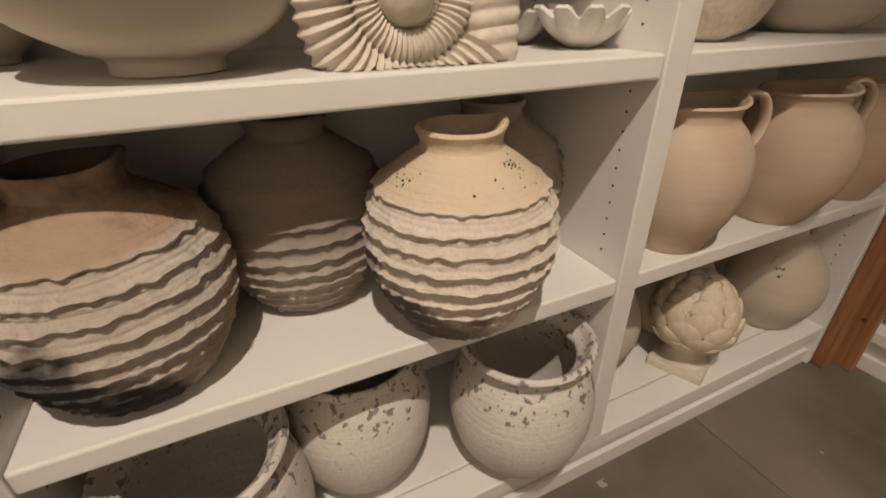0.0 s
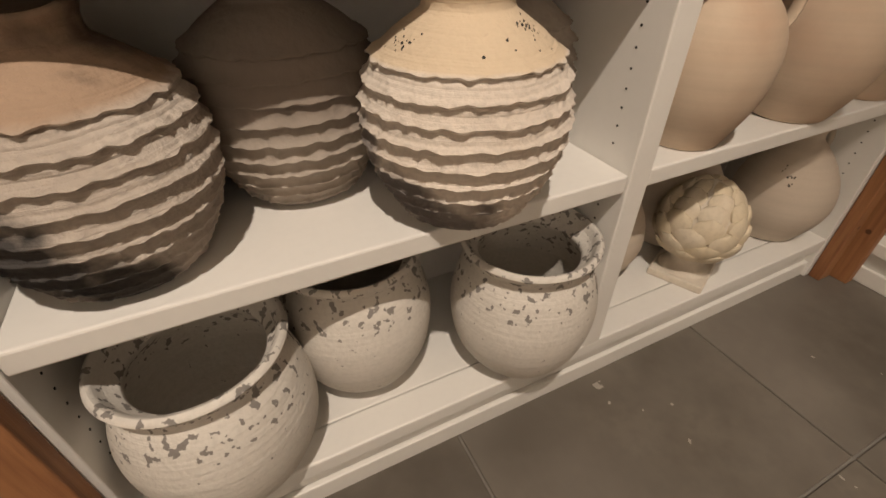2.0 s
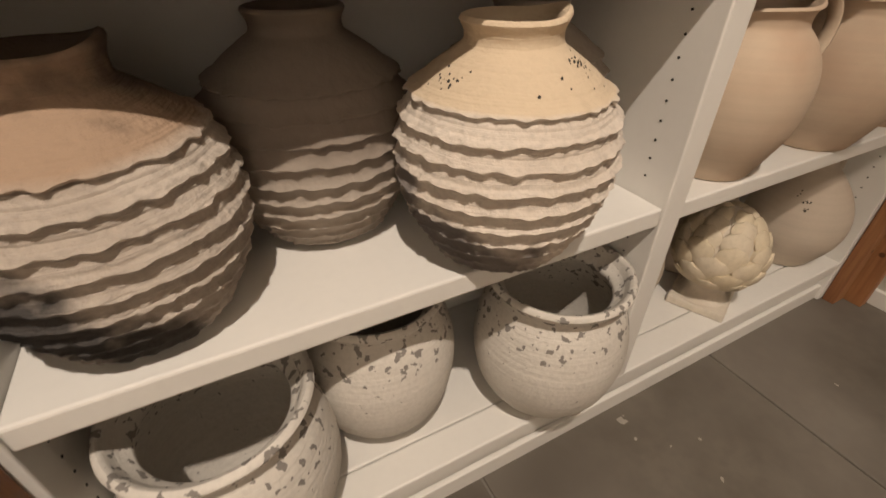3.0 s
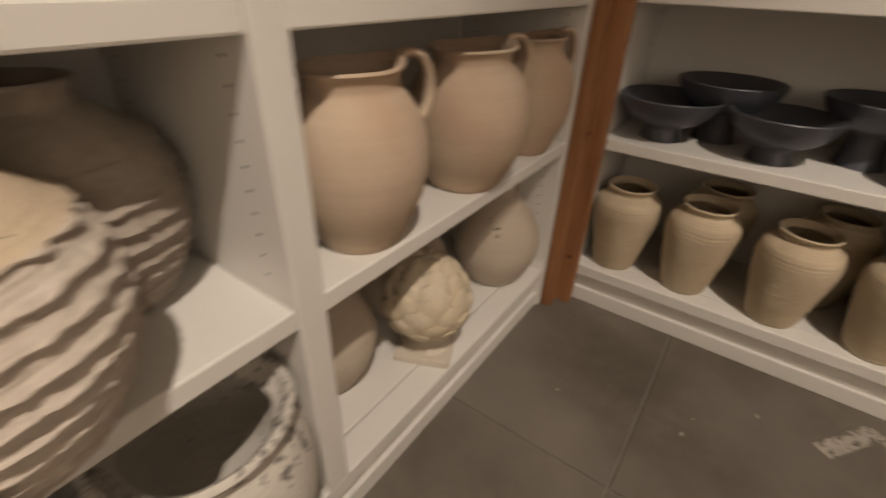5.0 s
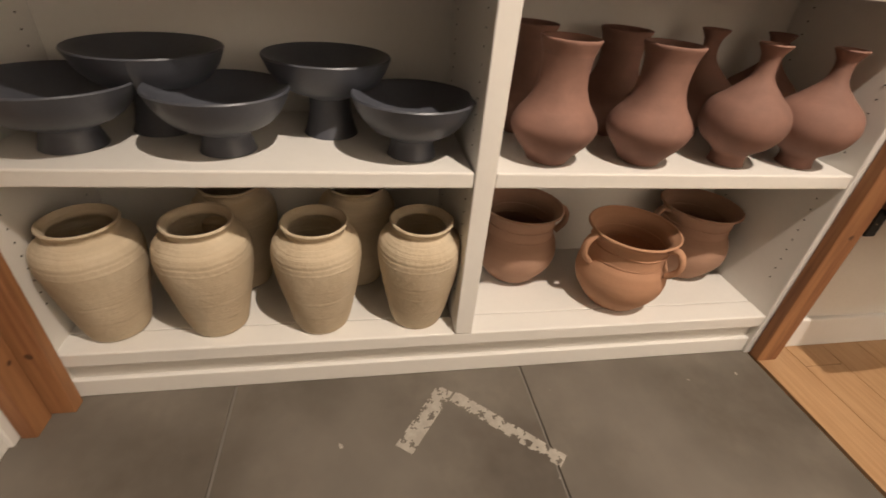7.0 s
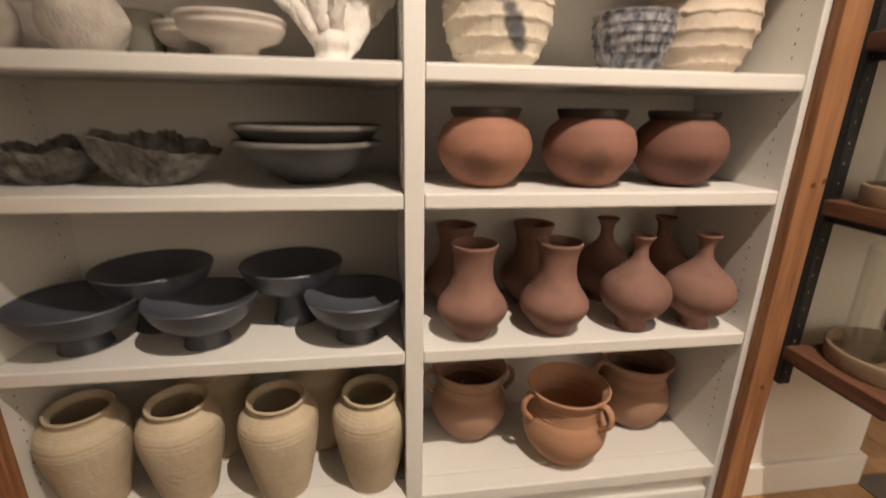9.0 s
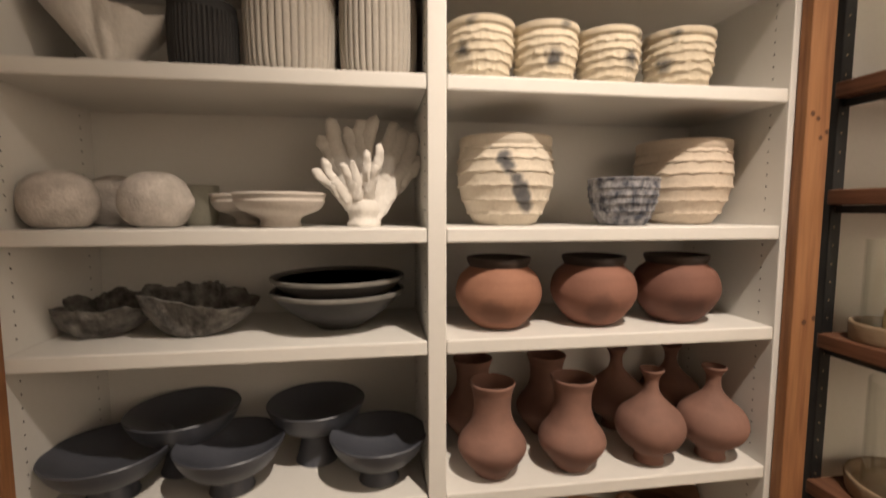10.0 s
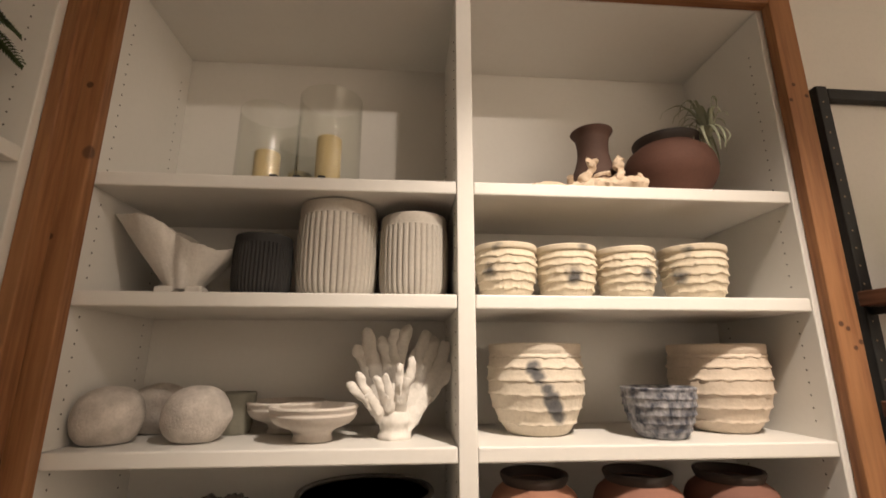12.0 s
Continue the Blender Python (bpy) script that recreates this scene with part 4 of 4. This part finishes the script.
# fourth shelf
shell_bowl("plaster_shell", 0.130, -0.268, S4 + 0.020, PLASTER, "white plaster clam shell with jagged rim", ((0.185, 0.195), (0.130, 0.105)), -0.012, 0.080, 12.0, 0.0105, 0.040, 1.0, 0.0014)
for dx, dy in ((-0.03, 0.03), (-0.03, -0.045), (0.04, 0.0)):
    tagged(box("plaster_block", (0.13 + dx - 0.022, -0.268 + dy - 0.022, S4), (0.13 + dx + 0.022, -0.268 + dy + 0.022, S4 + 0.026), PLASTER, bevel=0.006), "small white plaster block under the shell", "stand", "shell stands")


def fluted(x, y, radius, height, mat, label, flutes=40):
    line = [(0.80, 0.0), (0.88, 0.03), (0.97, 0.14), (1.0, 0.40), (1.0, 0.70), (0.985, 0.86), (0.97, 0.865), (0.965, 0.99)]
    prof = hollow(scaled(line, radius, height), 0.010, 4)

    def groove(a, h):
        u = h / height
        if u > 0.845 or u < 0.02:
            return 1.0
        return 1 - 0.055 * max(0.0, math.cos(flutes * a)) ** 2

    outer_n = next(i for i, p in enumerate(prof) if p[1] >= height * 0.985)
    rings, seg = [], flutes * 6
    for i, (r, h) in enumerate(prof):
        rings.append([(r * (groove(a, h) if i < outer_n else 1) * math.cos(a), r * (groove(a, h) if i < outer_n else 1) * math.sin(a), h) for a in [2 * math.pi * j / seg for j in range(seg)]])
    t = root("fluted_planter", pose(x, y, S4), label, "planter", "fluted planters")
    band = next(i for i, p in enumerate(prof) if p[1] > height * 0.845)
    split(rings, band, outer_n + 3, mat, t)
    return t


fluted(0.120, -0.470, 0.077, 0.163, CHARCOAL, "charcoal cement planter with fine flutes", 44)
fluted(0.150, -0.664, 0.112, 0.262, FLUTED, "tall pale cement planter with deep flutes")
fluted(0.130, -0.880, 0.096, 0.228, FLUTED, "pale cement planter with deep flutes", 36)
SMALL = [(0.060, 0.0), (0.066, 0.010), (0.076, 0.045), (0.082, 0.085), (0.082, 0.115), (0.080, 0.124), (0.086, 0.130), (0.087, 0.142)]
for k, (x, y, s) in enumerate([(0.100, -1.135, 1.0), (0.100, -1.306, 0.99), (0.100, -1.478, 0.97), (0.115, -1.692, 1.06)]):
    ribbed_thing("ribbed_cup", SMALL, ([0.024, 0.046, 0.068, 0.090, 0.110], 0.0035, 0.0026, 96, 11.0 + 3 * k, 0.007, (7, 12)), CREAM, pose(x, y, S4, 0, 0, (-35, 5, 30, -50)[k]) @ Matrix.Diagonal((s, s, s, 1)), "small cream ribbed clay pot with smoky patches", "pot", "small ribbed pots")


# top shelf
def hurricane(x, y, z, radius, height, candle, label, tray=False):
    t = root("hurricane_candle", pose(x, y, z), label, "candle holder", "glass hurricanes")
    lift = 0.0
    if tray:
        lift = 0.012
        shape("tray", *lathe(hollow([(radius * 1.22, 0.0), (radius * 1.27, 0.006), (radius * 1.30, 0.045)], 0.010, 3, 0.011), 56, 0.002), TRAY, t, "turned wooden tray")
        for s in (-1, 1):
            shape("tray_handle", *tube([(-radius * 1.26, s * 0.034, 0.028), (-radius * 1.42, s * 0.030, 0.030), (-radius * 1.42, -s * 0.001, 0.030)], 0.006, 0.010, 8, 4), TRAY, t)
    wall = 0.0035
    prof = [(radius - 0.004, lift + 0.001), (radius, lift + 0.005), (radius, lift + height * 0.5), (radius, lift + height - 0.003), (radius - wall / 2, lift + height), (radius - wall, lift + height - 0.003), (radius - wall, lift + height * 0.5), (radius - wall, lift + 0.014), (0.004, lift + 0.012)]
    g = shape("glass_cylinder", *lathe(prof, 64, 0.0), GLASS, t, "clear glass cylinder")
    g.visible_shadow = False
    cr, ch = candle
    if cr:
        shape("candle", *lathe([(float(r), float(h) + lift + 0.014) for r, h in [(cr - 0.002, 0), (cr, 0.002), (cr, ch - 0.003), (cr - 0.003, ch), (cr * 0.6, ch - 0.003), (0.003, ch - 0.004)]], 40, 0.004), WAX, t, "ivory pillar candle")
        shape("wick", *tube([(0, 0, lift + ch + 0.008), (0.001, 0, lift + ch + 0.018), (0.003, 0.001, lift + ch + 0.024)], 0.0014, 0.0014, 6, 3), SOOT, t)
    return t


hurricane(0.125, -0.452, S5, 0.085, 0.245, (0.036, 0.105), "clear glass hurricane with short ivory candle")
hurricane(0.130, -0.625, S5, 0.092, 0.300, (0.036, 0.160), "tall glass hurricane with ivory pillar candle")
hurricane(0.240, -0.520, S5, 0.070, 0.200, (0.036, 0.090), "small glass hurricane with candle at back")
for y in (-0.505, -0.565, -0.630):
    tagged(box("metal_clip", (0.020, y - 0.010, S5), (0.034, y + 0.010, S5 + 0.014), STEEL, bevel=0.003), "small black metal clip on the shelf edge", "clip", "metal clips")
vessel("flask_vase", 0.130, -1.428, S5, [(0.055, 0.0), (0.072, 0.020), (0.076, 0.060), (0.058, 0.105), (0.047, 0.150), (0.050, 0.200), (0.064, 0.224)], material("dark_umber_clay", (0.085, 0.046, 0.034), (0.06, 0.032, 0.024), scale=8, rough=0.8), "dark umber clay flask with flared mouth", "vase")
pot = round_pot(0.165, -1.690, S5, 1.18, "large dark terracotta pot with blackened rim", material("dark_terracotta", (0.135, 0.062, 0.043), (0.09, 0.042, 0.030), scale=6, rough=0.8, throw=50))


def gnarl(mesh, seed):
    """Knobs and hollows on a smooth rod."""
    v, f = mesh
    out = []
    for p in v:
        q = Vector(p)
        out.append(q + 0.007 * noise.noise_vector(q * 60 + Vector((seed, 0, 0))) + 0.003 * noise.noise_vector(q * 170))
    return [(p.x, p.y, max(0.001, p.z)) for p in out], f


def driftwood(x, y):
    t = root("driftwood_piece", pose(x, y, S5), "bleached gnarled driftwood piece", "driftwood")
    shape("log", *gnarl(tube([(0.0, 0.19, 0.008), (0.0, 0.10, 0.012), (0.0, 0.02, 0.018), (0.0, -0.05, 0.026), (0.0, -0.11, 0.024), (0.0, -0.150, 0.022)], 0.028, 0.024, 16, 10, taper=lambda u: 0.35 + 0.75 * u + 0.16 * math.sin(17 * u)), len(t.children)), DRIFT, t)
    shape("branch", *gnarl(tube([(0.0, 0.035, 0.02), (-0.008, 0.015, 0.050), (-0.006, 0.000, 0.075), (-0.012, -0.012, 0.094)], 0.014, 0.012, 10, 9, taper=lambda u: 1.1 - 0.4 * u + 0.25 * math.sin(11 * u)), len(t.children)), DRIFT, t)
    shape("branch", *gnarl(tube([(0.0, -0.075, 0.03), (-0.006, -0.080, 0.060), (-0.010, -0.074, 0.085), (-0.008, -0.082, 0.104)], 0.016, 0.014, 10, 9, taper=lambda u: 1.1 - 0.45 * u + 0.22 * math.sin(13 * u)), len(t.children)), DRIFT, t)
    shape("twig", *gnarl(tube([(0.0, 0.01, 0.03), (-0.02, -0.015, 0.045), (-0.024, -0.040, 0.048)], 0.006, 0.006, 8, 5), len(t.children)), DRIFT, t)
    for k, (a, b) in enumerate((((0.0, 0.06, 0.02), (-0.028, 0.075, 0.030)), ((0.0, -0.03, 0.03), (-0.030, -0.040, 0.012)), ((0.0, -0.12, 0.03), (-0.024, -0.135, 0.046)), ((-0.008, 0.0, 0.075), (-0.020, 0.018, 0.088)))):
        mid = tuple((p + q) / 2 + 0.004 for p, q in zip(a, b))
        shape("stub", *gnarl(tube([a, mid, b], 0.010, 0.009, 8, 5, taper=lambda u: 1.1 - 0.4 * u), 9 + k), DRIFT, t)


driftwood(0.050, -1.385)


def air_plant(x, y, z, seed):
    """Narrow ribbons that rise and curl over, and others that hang down the pot."""
    rng = random.Random(seed)
    t = root("air_plant", pose(x, y, z) @ Matrix.Diagonal((1.3, 1.3, 1.3, 1)), "silvery green curling air plant on the pot rim", "plant")
    for k in range(34):
        a = rng.uniform(0, 2 * math.pi)
        c, s = math.cos(a), math.sin(a)
        r = rng.uniform(0.032, 0.060)
        if k % 5 < 3:
            h = rng.uniform(0.05, 0.105)
            lean = rng.uniform(0.0, 0.035)
            pts = [(0, 0, 0), (0.25 * r * c, 0.25 * r * s, 0.55 * h), (0.6 * r * c, 0.6 * r * s + 0.5 * lean, h), (r * c, r * s + lean, 0.85 * h), (1.1 * r * c, 1.1 * r * s + 1.2 * lean, 0.62 * h)]
        else:
            h = rng.uniform(0.02, 0.075)
            pts = [(0, 0, 0), (0.4 * r * c - 0.006, 0.4 * r * s, 0.022), (0.75 * r * c - 0.020, 0.75 * r * s, 0.004), (0.8 * r * c - 0.030, 0.8 * r * s, -0.55 * h), (0.6 * r * c - 0.030, 0.6 * r * s, -h)]
        shape("leaf", *tube(pts, 0.0055, 0.0014, 6, 6, taper=lambda u: 1.05 - 0.9 * u), LEAF, t)
    return t


air_plant(0.075, -1.772, S5 + 0.195, 5)

# a fern on the long unit's upper shelf
fern = root("potted_fern", pose(-0.325, 0.185, 1.933), "dark green potted fern on an upper shelf", "plant")
body(fern, scaled(SMALL, 1.0, 0.8), PALE, 0.007, "pot")
shape("soil", *lathe([(0.070, 0.085), (0.072, 0.092), (0.004, 0.096)], 32, 0.02), ASH, fern)
for k, a in enumerate((-72, -40, -105, -10, -140, 150, 80)):
    d = Vector((math.cos(radians(a)), math.sin(radians(a)), 0))
    stem = [Vector((0, 0, 0.09)) + d * s + Vector((0, 0, h)) for s, h in ((0.0, 0.0), (0.05, 0.10), (0.12, 0.155), (0.19, 0.150), (0.235, 0.11))]
    fr = shape("frond", *tube(stem, 0.0022, 0.0022, 6, 5), FERN, fern)
    side = Vector((-d.y, d.x, 0))
    verts, faces = [], []
    line = flow(stem, 9)
    for i, p in enumerate(line[8:], 8):
        size = 0.040 * math.sin(math.pi * min(1.0, (len(line) - i + 2) / (len(line) - 6))) + 0.006
        for s in (-1, 1):
            q = Vector(p)
            tip = q + side * s * size + d * 0.012 - Vector((0, 0, 0.010))
            mid = q + side * s * size * 0.5 + d * 0.010
            b = len(verts)
            verts += [q - d * 0.002, mid - d * 0.007, tip, mid + d * 0.003, q + d * 0.002]
            faces.append((b, b + 1, b + 2, b + 3, b + 4))
    shape("leaflets", verts, faces, FERN, fr, smooth=False)["kind"] = "stuff"

# ---- the wall rack beside the shelves ----
rack = root("wall_rack", pose(0, 0, 0), "black steel wall rack with dark wood shelves", "shelf rack")
for y in (-2.098, -2.44):
    post = box("post", (-0.002, y - 0.018, 0.43), (0.028, y + 0.018, 2.275), STEEL, rack, "black slotted steel post")
    # Pale dots stand in for the lit wall seen through the slots.
    slots = [disc((-0.0026, y + 0.004, 0.47 + 0.05 * k), 0.0026, 0, 8, 0.0012) for k in range(36)]
    shape("slot", *join(*slots), TRAY, post, "row of punched slots", smooth=False)["kind"] = "stuff"
box("top_bar", (-0.002, -2.422, 2.232), (0.026, -2.116, 2.268), STEEL, rack)
for z in (1.648, 1.370, 0.980, 0.560):
    box("rack_shelf", (-0.300, -2.470, z - 0.040), (-0.004, -2.062, z), RACK_WOOD, rack, "dark stained wood shelf", bevel=0.004)
    for y in (-2.098, -2.44):
        box("bracket", (-0.260, y - 0.006, z - 0.062), (-0.003, y + 0.006, z - 0.042), STEEL, rack)
hurricane(-0.155, -2.225, 1.648, 0.095, 0.270, (0.040, 0.130), "glass hurricane with candle on wooden tray", True)
hurricane(-0.120, -2.170, 0.980, 0.075, 0.250, (0.030, 0.060), "glass hurricane on wooden base", True)
hurricane(-0.190, -2.380, 0.980, 0.075, 0.250, (0.030, 0.060), "glass hurricane on wooden base beside another", True)
hurricane(-0.150, -2.240, 0.560, 0.115, 0.300, (0.0, 0.0), "wide glass cylinder in round wooden tray", True)

# ---- marks and pieces of the floor ----


def worn_strip(a, b, width, seed, label):
    """Flaking paint along a line on the floor: the patches that are left of it."""
    a, b = Vector((*a, 0)), Vector((*b, 0))
    d = b - a
    side = Vector((-d.y, d.x, 0)).normalized() * width
    nu, nv = int(d.length / 0.004), int(width / 0.004)
    verts, faces = [], []
    for i in range(nu):
        for j in range(nv):
            p = a + d * (i / nu) + side * (j / nv - 0.5)
            if noise.noise((p.x * 55 + seed, p.y * 55, 0)) + 0.5 * noise.noise((p.x * 160, p.y * 160, seed)) > -0.37 + 0.65 * abs(j / nv - 0.5):
                k = len(verts)
                for u, v in ((0, 0), (1, 0), (1, 1), (0, 1)):
                    q = p + d * (u / nu) + side * (v / nv)
                    verts.append((q.x, q.y, 0.0012))
                faces.append((k, k + 1, k + 2, k + 3))
    ob = shape("paint_mark", verts, faces, CHALK, smooth=False)
    return tagged(ob, label, "floor mark", "floor marks", "stuff")


worn_strip((-0.050, -0.968), (-0.215, -0.843), 0.046, 1, "flaking white paint strip on the concrete")
worn_strip((-0.075, -0.985), (-0.285, -1.214), 0.038, 2, "thin flaking white paint strip on the concrete")
worn_strip((-1.035, -0.030), (-1.005, -0.028), 0.02, 5, "small pale paint chip on the concrete")

rng = random.Random(31)
verts, faces = [], []
for _ in range(34):
    x, y, r = rng.uniform(-1.5, -0.06), rng.uniform(-1.9, -0.05), rng.uniform(0.0015, 0.0055)
    k, turn, long = len(verts), rng.uniform(0, 3), rng.uniform(1.0, 2.2)
    for j in range(6):
        a = math.pi * j / 3
        q = r * rng.uniform(0.6, 1.2)
        px, py = q * long * math.cos(a), q * math.sin(a)
        verts.append((x + px * math.cos(turn) - py * math.sin(turn), y + px * math.sin(turn) + py * math.cos(turn), 0.0012))
    faces.append(tuple(range(k, k + 6)))
tagged(shape("paint_flecks", verts, faces, CHALK, smooth=False), "scattered pale paint flecks on the concrete", "floor mark", kind="stuff")

slab_meshes = {}
xs = [-0.642 + 0.765 * k for k in range(-4, 2)]
ys = [0.335 - 0.765 * k for k in range(0, 4)]
for x0 in xs:
    for y1 in ys:
        lo = (max(x0, ROOM["x0"]) + 0.003, max(y1 - 0.765, -1.95) + 0.003)
        hi = (min(x0 + 0.765, 0.40) - 0.003, min(y1, ROOM["y1"] - 0.05) - 0.003)
        if hi[0] - lo[0] < 0.05 or hi[1] - lo[1] < 0.05:
            continue
        size = (round(hi[0] - lo[0], 3), round(hi[1] - lo[1], 3))
        if size not in slab_meshes:
            ob = box("slab", (0, 0, -0.03), (*size, 0.0), CONCRETE, floor, bevel=0.003)
            slab_meshes[size] = ob.data
        else:
            ob = new("slab", slab_meshes[size])
            ob.parent = floor
        ob.location = (lo[0], lo[1], 0)
for x0, x1 in ((-2.25, -1.485), (-1.485, -0.72), (-0.72, 0.045)):
    for y1 in (-2.515, -3.28):
        lo, hi = (x0 + 0.003, max(y1 - 0.765, ROOM["y0"]) + 0.003), (x1 - 0.003, y1 - 0.003)
        size = (round(hi[0] - lo[0], 3), round(hi[1] - lo[1], 3))
        if size not in slab_meshes:
            ob = box("slab", (0, 0, -0.03), (*size, 0.0), CONCRETE, floor, bevel=0.003)
            slab_meshes[size] = ob.data
        else:
            ob = new("slab", slab_meshes[size])
            ob.parent = floor
        ob.location = (lo[0], lo[1], 0)
plank_meshes = {}
WIDE = 0.1385


def plank(x0, x1, y0, y1):
    size = (round(x1 - x0, 3), round(y1 - y0, 4))
    if size[0] < 0.03 or size[1] < 0.02:
        return
    if size not in plank_meshes:
        ob = box("plank", (0, 0, -0.02), (*size, 0.0), PLANK, wood_floor, bevel=0.001)
        plank_meshes[size] = ob.data
    else:
        ob = new("plank", plank_meshes[size])
        ob.parent = wood_floor
    ob.location = (x0, y0, 0)


for k in range(16):
    top = -1.958 - WIDE * k
    west = ROOM["x0"] if k < 4 else 0.048
    for j in range(-1, 5):
        a = ROOM["x0"] + 1.32 * j - (0.6 if k % 2 else 0.0) + 0.17 * (k % 3)
        plank(max(a, west), min(a + 1.3185, ROOM["x1"]), max(top - WIDE, ROOM["y0"]), top - 0.0015)
        if k >= 4:
            plank(max(a, ROOM["x0"]), min(a + 1.3185, -2.253), max(top - WIDE, ROOM["y0"]), top - 0.0015)
